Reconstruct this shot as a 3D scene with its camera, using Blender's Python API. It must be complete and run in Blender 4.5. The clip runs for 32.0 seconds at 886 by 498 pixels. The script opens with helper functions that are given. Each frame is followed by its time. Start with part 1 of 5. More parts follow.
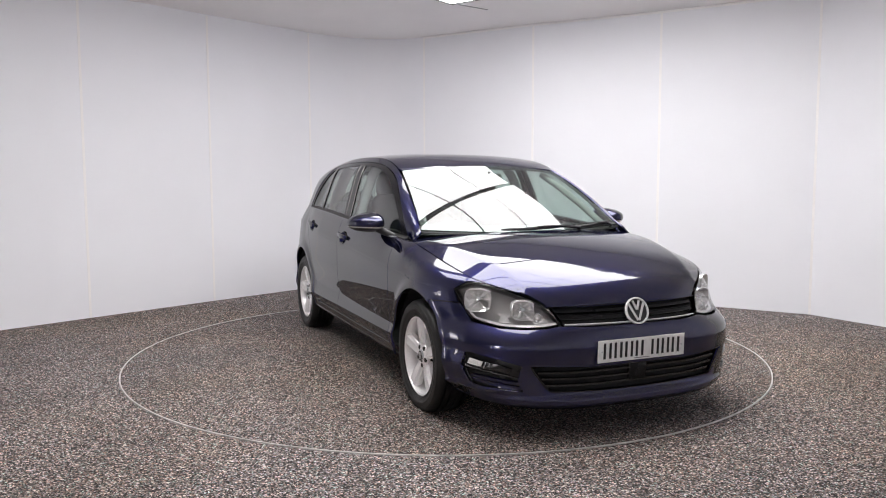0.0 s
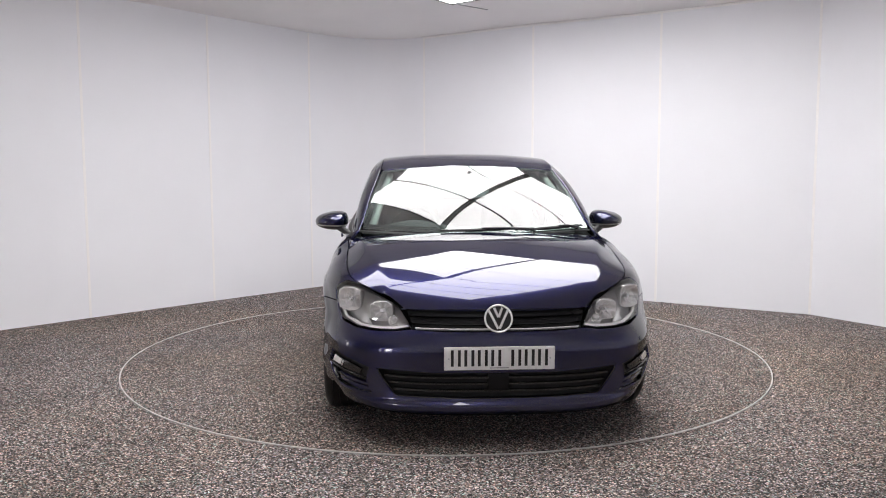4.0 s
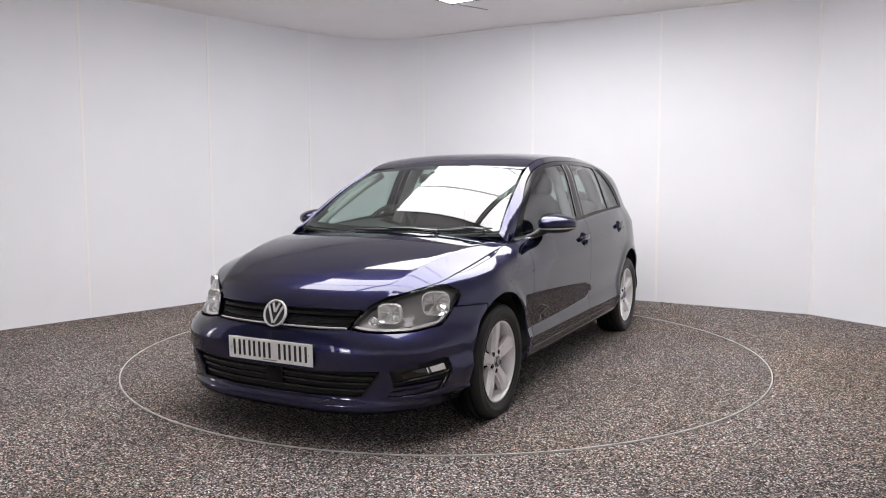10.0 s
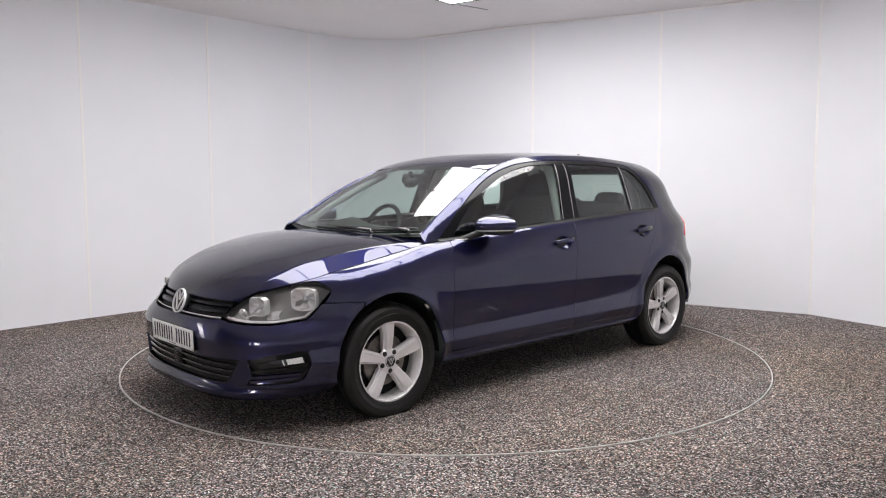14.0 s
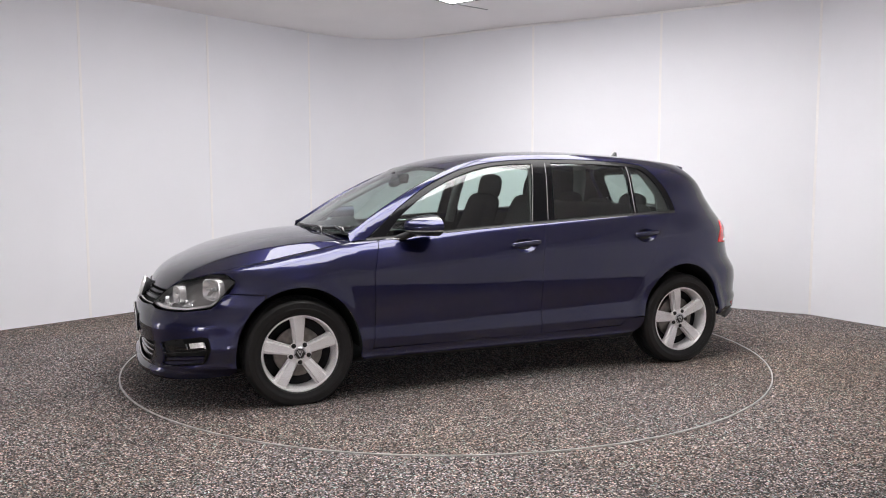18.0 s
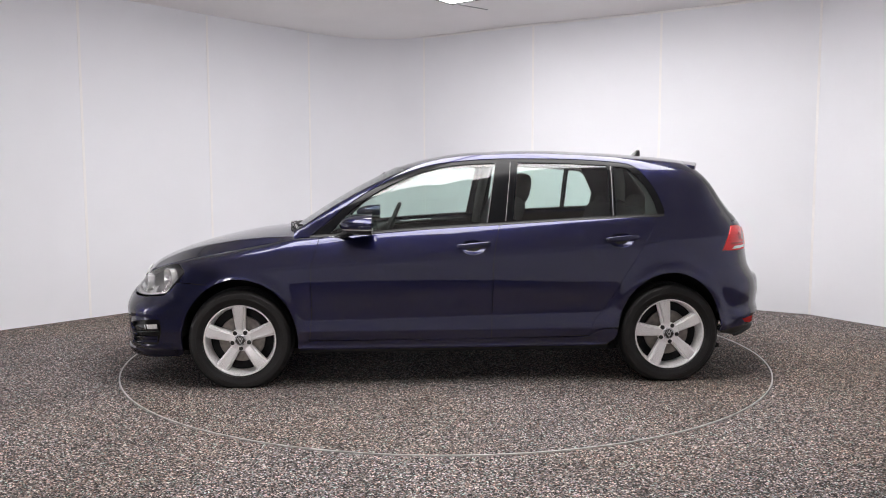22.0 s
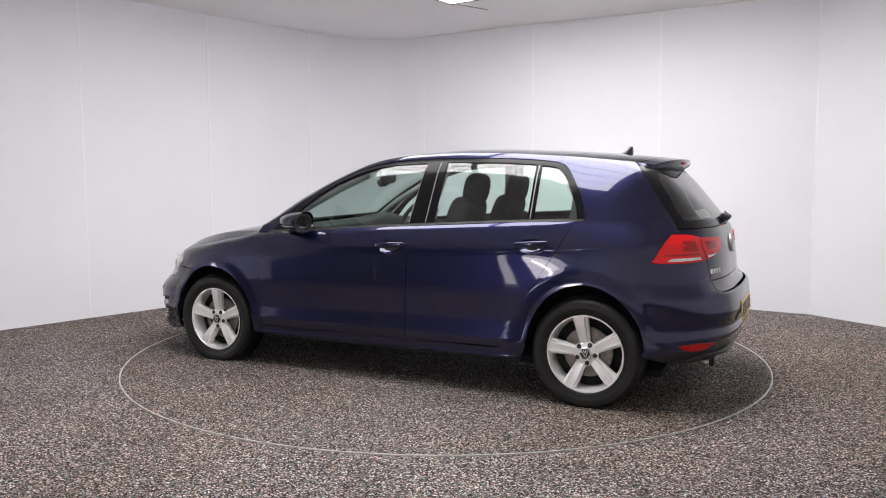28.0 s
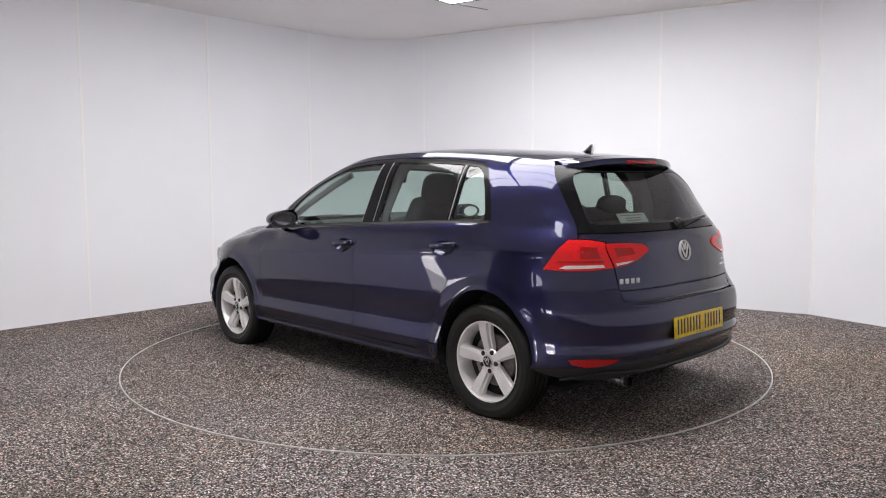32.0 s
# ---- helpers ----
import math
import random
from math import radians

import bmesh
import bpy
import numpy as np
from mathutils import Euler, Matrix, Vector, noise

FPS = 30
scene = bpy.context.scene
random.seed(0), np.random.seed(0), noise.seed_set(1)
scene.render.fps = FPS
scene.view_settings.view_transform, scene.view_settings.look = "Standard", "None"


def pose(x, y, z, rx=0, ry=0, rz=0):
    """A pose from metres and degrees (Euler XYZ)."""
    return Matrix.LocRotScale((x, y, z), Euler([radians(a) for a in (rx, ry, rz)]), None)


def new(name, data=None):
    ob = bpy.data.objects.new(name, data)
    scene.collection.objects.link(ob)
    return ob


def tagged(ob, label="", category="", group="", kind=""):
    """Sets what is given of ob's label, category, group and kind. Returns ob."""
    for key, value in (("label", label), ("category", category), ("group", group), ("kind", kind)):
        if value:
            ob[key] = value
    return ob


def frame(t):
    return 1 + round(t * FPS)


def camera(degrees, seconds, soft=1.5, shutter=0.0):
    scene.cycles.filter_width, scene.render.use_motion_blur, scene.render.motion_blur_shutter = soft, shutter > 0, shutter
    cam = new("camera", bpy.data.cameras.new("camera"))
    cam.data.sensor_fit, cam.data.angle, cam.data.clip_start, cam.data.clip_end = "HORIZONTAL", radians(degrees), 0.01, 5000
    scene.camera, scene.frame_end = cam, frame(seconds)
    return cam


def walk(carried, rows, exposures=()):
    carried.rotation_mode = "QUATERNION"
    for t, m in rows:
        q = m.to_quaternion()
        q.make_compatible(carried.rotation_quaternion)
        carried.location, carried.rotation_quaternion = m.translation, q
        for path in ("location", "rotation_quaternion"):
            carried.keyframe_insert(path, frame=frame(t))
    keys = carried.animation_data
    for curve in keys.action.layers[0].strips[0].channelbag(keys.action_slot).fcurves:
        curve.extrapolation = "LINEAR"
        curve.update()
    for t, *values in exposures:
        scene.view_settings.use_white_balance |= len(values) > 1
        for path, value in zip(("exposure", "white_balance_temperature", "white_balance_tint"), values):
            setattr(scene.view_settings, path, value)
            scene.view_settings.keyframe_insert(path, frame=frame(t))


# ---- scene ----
cam = camera(59.07, 32.0, soft=1.02)
EYE = pose(0, -5.716, 1.2653, 90 - 5.184, 0, 0.172) @ pose(0, 0, 0, 0, 0, -0.12)
walk(cam, [(0.0, EYE), (32.0, EYE)], exposures=[(0.0, 0.0), (32.0, 0.0)])

# the turntable's angle (degrees) by seconds; the car stands a little off its centre
TURN = [(0, -66.60), (1.5, -74.17), (3, -81.81), (4.5, -89.42), (6, -97.08), (8, -107.28), (10, -117.38), (12, -127.51), (14, -137.55), (16, -147.38),
        (18, -157.16), (20, -166.95), (22, -176.79), (24, -186.58), (26, -196.30), (28, -206.02), (30, -215.84), (32, -225.95)]
CAR_X, CAR_Y = -.0195, .1368

# ---- light ----
world = bpy.data.worlds.new("world")
scene.world = world
world.use_nodes = True
world.node_tree.nodes["Background"].inputs[0].default_value = (.5, .52, .56, 1)
world.node_tree.nodes["Background"].inputs[1].default_value = .02

# ---- materials ----


def shader(name, color=(.5, .5, .5), rough=.5, metal=0.0, coat=0.0, spec=.5):
    m = bpy.data.materials.new(name)
    m.use_nodes = True
    b = m.node_tree.nodes["Principled BSDF"]
    b.inputs["Base Color"].default_value = (*color, 1)
    b.inputs["Roughness"].default_value = rough
    b.inputs["Metallic"].default_value = metal
    b.inputs["Coat Weight"].default_value = coat
    b.inputs["Coat Roughness"].default_value = .02
    b.inputs["Specular IOR Level"].default_value = spec
    return m, m.node_tree.nodes, m.node_tree.links, b


def grain(m, scale, bump=.0, vary=0.0, tone=0.0, distance=.002, detail=4):
    """Fine variation at one scale: bump, gloss and lightness follow one noise."""
    nt = m.node_tree
    b = nt.nodes["Principled BSDF"]
    co = nt.nodes.new("ShaderNodeTexCoord")
    no = nt.nodes.new("ShaderNodeTexNoise")
    no.inputs["Scale"].default_value = scale
    no.inputs["Detail"].default_value = detail
    nt.links.new(co.outputs["Object"], no.inputs["Vector"])
    if bump:
        bp = nt.nodes.new("ShaderNodeBump")
        bp.inputs["Strength"].default_value = bump
        bp.inputs["Distance"].default_value = distance
        nt.links.new(no.outputs["Fac"], bp.inputs["Height"])
        nt.links.new(bp.outputs["Normal"], b.inputs["Normal"])
    if vary:
        r0 = b.inputs["Roughness"].default_value
        mr = nt.nodes.new("ShaderNodeMapRange")
        mr.inputs["From Min"].default_value, mr.inputs["From Max"].default_value = .3, .7
        mr.inputs["To Min"].default_value, mr.inputs["To Max"].default_value = max(0, r0 - vary), min(1, r0 + vary)
        nt.links.new(no.outputs["Fac"], mr.inputs["Value"])
        nt.links.new(mr.outputs["Result"], b.inputs["Roughness"])
    if tone:
        c = b.inputs["Base Color"].default_value[:3]
        rp = nt.nodes.new("ShaderNodeValToRGB")
        rp.color_ramp.elements[0].position, rp.color_ramp.elements[1].position = .3, .7
        rp.color_ramp.elements[0].color = (*[v * (1 - tone) for v in c], 1)
        rp.color_ramp.elements[1].color = (*[min(1, v * (1 + tone)) for v in c], 1)
        nt.links.new(no.outputs["Fac"], rp.inputs["Fac"])
        nt.links.new(rp.outputs["Color"], b.inputs["Base Color"])
    return m


def simple(name, color, rough=.5, metal=0.0, coat=0.0, spec=.5, **k):
    m = shader(name, color, rough, metal, coat, spec)[0]
    return grain(m, **k) if k else m


def paint_material():
    """Dark blue pearl paint under clear lacquer."""
    m, n, l, b = shader("blue_paint", (.010, .011, .042), .33, .95, 1.0)
    co = n.new("ShaderNodeTexCoord")
    vo = n.new("ShaderNodeTexVoronoi")
    vo.inputs["Scale"].default_value = 1400
    l.new(co.outputs["Object"], vo.inputs["Vector"])
    rp = n.new("ShaderNodeValToRGB")
    rp.color_ramp.elements[0].color, rp.color_ramp.elements[1].color = (.0076, .0084, .0370, 1), (.0178, .0196, .0850, 1)
    l.new(vo.outputs["Color"], rp.inputs["Fac"])
    l.new(rp.outputs["Color"], b.inputs["Base Color"])
    b.inputs["Coat IOR"].default_value = 1.66
    b.inputs["Coat Weight"].default_value = 1.0
    b.inputs["Coat Roughness"].default_value = .020
    b.inputs["Specular IOR Level"].default_value = 0
    b.inputs["Specular Tint"].default_value = (.01, .012, .10, 1)
    return m


def glass_material(name, tint, base=.075, rough=0.0):
    m = bpy.data.materials.new(name)
    m.use_nodes = True
    n, l = m.node_tree.nodes, m.node_tree.links
    n.remove(n["Principled BSDF"])
    tr, gl, fr, mx, pw, mr = (n.new("ShaderNode" + k) for k in ("BsdfTransparent", "BsdfGlossy", "LayerWeight", "MixShader", "Math", "MapRange"))
    tr.inputs["Color"].default_value = (*tint, 1)
    gl.inputs["Roughness"].default_value = rough
    fr.inputs["Blend"].default_value = .5
    pw.operation = "POWER"
    pw.inputs[1].default_value = 4.2
    mr.inputs["To Min"].default_value, mr.inputs["To Max"].default_value = base, 1
    l.new(fr.outputs["Facing"], pw.inputs[0])
    l.new(pw.outputs[0], mr.inputs["Value"])
    l.new(mr.outputs["Result"], mx.inputs[0])
    l.new(tr.outputs[0], mx.inputs[1])
    l.new(gl.outputs[0], mx.inputs[2])
    l.new(mx.outputs[0], n["Material Output"].inputs["Surface"])
    return m


def floor_material(name, lift=1.0):
    """Grey bonded rubber and stone granules, with a few warm and cool grains and worn, dusty patches."""
    m, n, l, b = shader(name, (.12, .12, .12), .85, spec=.3)
    co = n.new("ShaderNodeTexCoord")
    vo = n.new("ShaderNodeTexVoronoi")
    vo.inputs["Scale"].default_value = 162
    l.new(co.outputs["Object"], vo.inputs["Vector"])
    sep = n.new("ShaderNodeSeparateColor")
    l.new(vo.outputs["Color"], sep.inputs["Color"])
    rp = n.new("ShaderNodeValToRGB")
    e = rp.color_ramp.elements
    rp.color_ramp.interpolation = "CONSTANT"
    e[0].position, e[0].color = 0, (.010, .0095, .009, 1)
    e[1].position, e[1].color = .30, (.035, .033, .032, 1)
    for p, c in ((.43, (.095, .09, .086)), (.58, (.20, .195, .19)), (.75, (.38, .37, .365)), (.88, (.23, .16, .13)), (.925, (.76, .74, .72))):
        q = e.new(p)
        q.color = (*c, 1)
    l.new(sep.outputs[0], rp.inputs["Fac"])
    no = n.new("ShaderNodeTexNoise")
    no.inputs["Scale"].default_value, no.inputs["Detail"].default_value = 1.3, 5
    l.new(co.outputs["Object"], no.inputs["Vector"])
    mr = n.new("ShaderNodeMapRange")
    mr.inputs["From Min"].default_value, mr.inputs["From Max"].default_value = .3, .7
    mr.inputs["To Min"].default_value, mr.inputs["To Max"].default_value = .77 * lift, 1.04 * lift
    l.new(no.outputs["Fac"], mr.inputs["Value"])
    mu = n.new("ShaderNodeMix")
    mu.data_type, mu.blend_type = "RGBA", "MULTIPLY"
    mu.inputs["Factor"].default_value = 1
    l.new(rp.outputs["Color"], mu.inputs["A"])
    l.new(mr.outputs["Result"], mu.inputs["B"])
    hue = n.new("ShaderNodeMix")
    hue.data_type, hue.blend_type = "RGBA", "MULTIPLY"
    hue.inputs["Factor"].default_value = 1
    tint = n.new("ShaderNodeValToRGB")
    tint.color_ramp.interpolation = "CONSTANT"
    q = tint.color_ramp.elements
    q[0].color, q[1].color, q[1].position = (1.13, 1.0, .94, 1), (1.07, .94, 1.07, 1), .50
    q.new(.72).color = (1.32, .95, .86, 1)
    q.new(.84).color = (.84, 1.10, 1.06, 1)
    l.new(sep.outputs[1], tint.inputs["Fac"])
    l.new(mu.outputs["Result"], hue.inputs["A"])
    l.new(tint.outputs["Color"], hue.inputs["B"])
    wide = n.new("ShaderNodeTexNoise")
    wide.inputs["Scale"].default_value, wide.inputs["Detail"].default_value = .55, 4
    l.new(co.outputs["Object"], wide.inputs["Vector"])
    stain = n.new("ShaderNodeValToRGB")
    stain.color_ramp.elements[0].position, stain.color_ramp.elements[0].color = .42, (1, 1, 1, 1)
    stain.color_ramp.elements[1].position, stain.color_ramp.elements[1].color = .66, (1.0, .93, .82, 1)
    l.new(wide.outputs["Fac"], stain.inputs["Fac"])
    dirt = n.new("ShaderNodeMix")
    dirt.data_type, dirt.blend_type = "RGBA", "MULTIPLY"
    dirt.inputs["Factor"].default_value = 1
    l.new(hue.outputs["Result"], dirt.inputs["A"])
    l.new(stain.outputs["Color"], dirt.inputs["B"])
    l.new(dirt.outputs["Result"], b.inputs["Base Color"])
    bp = n.new("ShaderNodeBump")
    bp.inputs["Strength"].default_value, bp.inputs["Distance"].default_value = .45, .004
    l.new(vo.outputs["Distance"], bp.inputs["Height"])
    l.new(bp.outputs["Normal"], b.inputs["Normal"])
    return m


def glow_material(name, color, strength):
    m = bpy.data.materials.new(name)
    m.use_nodes = True
    n, l = m.node_tree.nodes, m.node_tree.links
    n.remove(n["Principled BSDF"])
    em = n.new("ShaderNodeEmission")
    em.inputs["Color"].default_value, em.inputs["Strength"].default_value = (*color, 1), strength
    l.new(em.outputs[0], n["Material Output"].inputs["Surface"])
    return m


PAINT = paint_material()
GLASS = glass_material("clear_glass", (.82, .94, .89), .105)
REAR_GLASS = glass_material("rear_glass", (.42, .48, .45), .09)
SCREEN_GLASS = glass_material("windscreen_glass", (.64, .75, .71), .13)
LAMP_GLASS = glass_material("lamp_cover", (.97, .97, .97), .05)
BLACK_GLOSS = simple("gloss_black", (.006, .006, .007), .12, coat=.6, scale=40, vary=.04)
FRAME_BLACK = simple("frame_black", (.006, .006, .007), .2, spec=.2, scale=60, vary=.05)
BLACK = simple("black_plastic", (.016, .016, .017), .5, scale=300, bump=.15, vary=.08, distance=.0006)
RUBBER_SEAL = simple("rubber_seal", (.012, .012, .012), .55, scale=200, vary=.1)
SHELL = simple("underseal", (.010, .010, .011), .9, scale=25, bump=.3, tone=.3)
CHROME = simple("chrome", (.75, .75, .76), .08, 1.0, scale=60, vary=.03)
SATIN = simple("satin_trim", (.62, .63, .65), .28, 1.0, scale=60, vary=.06)
ALLOY = simple("alloy", (.93, .915, .915), .30, .3, scale=500, vary=.06, bump=.03, distance=.0003)
DISC = simple("cast_iron", (.25, .23, .21), .5, .8, scale=30, vary=.15, tone=.35)
TYRE = simple("tyre_rubber", (.0105, .0100, .0098), .46, spec=.4, scale=160, bump=.25, vary=.12, tone=.25, distance=.001)
RED = simple("red_lens", (.88, .012, .016), .10, coat=.25, spec=.3, scale=120, tone=.12)
RED_DARK = simple("dark_red_lens", (.48, .008, .010), .10, coat=.25, spec=.3, scale=120, tone=.15)
CLEAR_LENS = simple("white_lens", (.84, .82, .80), .12, coat=.5, scale=160, tone=.15)
REFLECTOR = simple("reflector", (.95, .95, .94), .07, .65, scale=90, vary=.03)
BEZEL = simple("lamp_bezel", (.27, .265, .26), .32, 0.0, scale=90, vary=.08)
GREY_METAL = simple("grey_metal", (.36, .355, .35), .35, 0.0, scale=90, vary=.08)
EMBLEM = simple("emblem_chrome", (.86, .86, .86), .22, .15, scale=60, vary=.04)
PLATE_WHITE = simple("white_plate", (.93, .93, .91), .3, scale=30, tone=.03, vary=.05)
PLATE_YELLOW = simple("yellow_plate", (.98, .66, .02), .3, scale=30, tone=.04, vary=.05)
INK = simple("plate_black", (.012, .012, .012), .4, scale=80, vary=.08)
CLOTH = simple("seat_cloth", (.022, .022, .024), .95, scale=700, bump=.5, tone=.35, distance=.001)
DASH = simple("dashboard_skin", (.020, .021, .022), .6, scale=500, bump=.3, vary=.1, distance=.0008)
TRIM_GREY = simple("grey_trim", (.33, .33, .32), .8, scale=300, tone=.08)
TRIM_DARK = simple("dark_trim", (.045, .044, .043), .8, scale=300, tone=.1)
LINING = simple("headlining", (.42, .42, .41), .95, scale=500, bump=.3, tone=.06, distance=.001)
WALL = simple("wall_panel", (.884, .89, .930), .55, scale=1.1, tone=.02, vary=.08)
STRIP = simple("joint_strip", (.94, .925, .925), .4, scale=8, tone=.02, vary=.05)
CEIL = simple("ceiling_board", (.92, .90, .90), .8, scale=1.3, tone=.02, bump=.05)
SHUTTER = simple("grey_shutter", (.16, .16, .17), .5, scale=3, tone=.15, vary=.1)
FLOOR = floor_material("granule_floor")
DISC_FLOOR = floor_material("turntable_floor", .88)
RING = simple("aluminium_edge", (.60, .59, .57), .45, .7, scale=14, vary=.15, tone=.25)
GLOW = glow_material("light_panel", (1.0, .975, .975), 8.0)

# ---- small builders ----


def mesh_object(name, bm, material, parent=None, label="", smooth=False):
    me = bpy.data.meshes.new(name)
    bm.to_mesh(me)
    bm.free()
    if smooth:
        me.polygons.foreach_set("use_smooth", [True] * len(me.polygons))
    for m in (material if isinstance(material, (list, tuple)) else [material]):
        me.materials.append(m)
    ob = new(name, me)
    ob.parent = parent
    return tagged(ob, label)


def part(name, bm, material, parent, label="", smooth=False):
    return mesh_object(name, bm, material, parent, label, smooth)


def thing(name, label, category, group="", kind=""):
    return tagged(new(name), label, category, group, kind)


def box(bm, x0, x1, y0, y1, z0, z1, m=None):
    v = [bm.verts.new((x, y, z)) for z in (z0, z1) for x, y in ((x0, y0), (x1, y0), (x1, y1), (x0, y1))]
    if m is not None:
        for q in v:
            q.co = m @ q.co
    for f in ((3, 2, 1, 0), (4, 5, 6, 7), (0, 1, 5, 4), (1, 2, 6, 5), (2, 3, 7, 6), (3, 0, 4, 7)):
        bm.faces.new([v[i] for i in f])
    return bm


def rounded(bm, r=.004, seg=2):
    bmesh.ops.bevel(bm, geom=bm.edges[:], offset=r, segments=seg, profile=.5, affect="EDGES", clamp_overlap=True)
    return bm


def prism(bm, outline, z0, z1):
    """An upright prism over a counter-clockwise plan."""
    lo = [bm.verts.new((x, y, z0)) for x, y in outline]
    hi = [bm.verts.new((x, y, z1)) for x, y in outline]
    n = len(lo)
    for i in range(n):
        bm.faces.new((lo[i], lo[(i + 1) % n], hi[(i + 1) % n], hi[i]))
    bm.faces.new(hi)
    bm.faces.new(lo[::-1])
    return bm


# ---- room: a white booth with panelled walls ----
HIGH = 2.91
LEFT = [(-1.545, 3.30), (-2.40, 2.325), (-3.24, 1.33), (-4.08, .335), (-4.55, -.85), (-4.60, -2.15), (-4.35, -3.45), (-3.75, -4.65), (-2.85, -5.60), (-1.70, -6.25), (-.55, -6.55)]
RIGHT = [(-.245, 3.62), (.95, 2.86), (2.15, 2.22), (3.37, 1.45), (4.0, .35), (4.45, -.85), (4.55, -2.15), (4.30, -3.45), (3.70, -4.65), (2.80, -5.60), (1.70, -6.25), (.55, -6.55)]
CORNER = [(-1.545, 3.30), (-1.40, 3.445), (-1.24, 3.575), (-1.08, 3.67), (-.92, 3.73), (-.76, 3.765), (-.60, 3.765), (-.45, 3.725), (-.33, 3.67), (-.245, 3.62)]


def room_outline():
    """Clockwise from the middle behind the camera, round the left side."""
    return LEFT[::-1] + CORNER[1:-1] + RIGHT


def wall_panel(a, b, name, material=None):
    """One flat panel from a to b, 60 mm thick, its back outside the room."""
    a, b = Vector(a), Vector(b)
    d = (b - a).normalized()
    n = Vector((-d.y, d.x))
    bm = bmesh.new()
    q = [a, b, b + n * .06, a + n * .06]
    prism(bm, [(v.x, v.y) for v in q], 0, HIGH)
    bmesh.ops.recalc_face_normals(bm, faces=bm.faces)
    return tagged(mesh_object(name, bm, material or WALL), "smooth white wall panel of the photo booth", "wall", "", "structure")


def joint_strip(p, d, width=.022, proud=.003):
    """An upright cover strip over the joint at p, along the wall's direction d."""
    d = Vector(d).normalized()
    n = Vector((d.y, -d.x))
    p = Vector(p)
    bm = bmesh.new()
    q = [p - d * width / 2 + n * proud, p + d * width / 2 + n * proud, p + d * width / 2 - n * .002, p - d * width / 2 - n * .002]
    prism(bm, [(v.x, v.y) for v in q], .0, HIGH - .012)
    bmesh.ops.recalc_face_normals(bm, faces=bm.faces)
    return tagged(mesh_object("trim", bm, STRIP), "white upright cover strip over a wall joint", "trim", "", "structure")


def edge_trim(name, pts, z0, z1, proud, material, label):
    """A strip that runs along the foot or the head of the walls."""
    bm = bmesh.new()
    inner = []
    for i, p in enumerate(pts):
        a, b = Vector(pts[max(i - 1, 0)]), Vector(pts[min(i + 1, len(pts) - 1)])
        d = (b - a).normalized()
        inner.append(Vector(p) + Vector((d.y, -d.x)) * proud)
    rows = [[bm.verts.new((v[0], v[1], z)) for v in vs] for vs, z in ((pts, z0), (inner, z0), (inner, z1), (pts, z1))]
    for i in range(len(pts) - 1):
        for k in range(4):
            bm.faces.new((rows[k][i], rows[k][i + 1], rows[(k + 1) % 4][i + 1], rows[(k + 1) % 4][i]))
    bmesh.ops.recalc_face_normals(bm, faces=bm.faces)
    return tagged(mesh_object(name, bm, material), label, "trim", "", "structure")


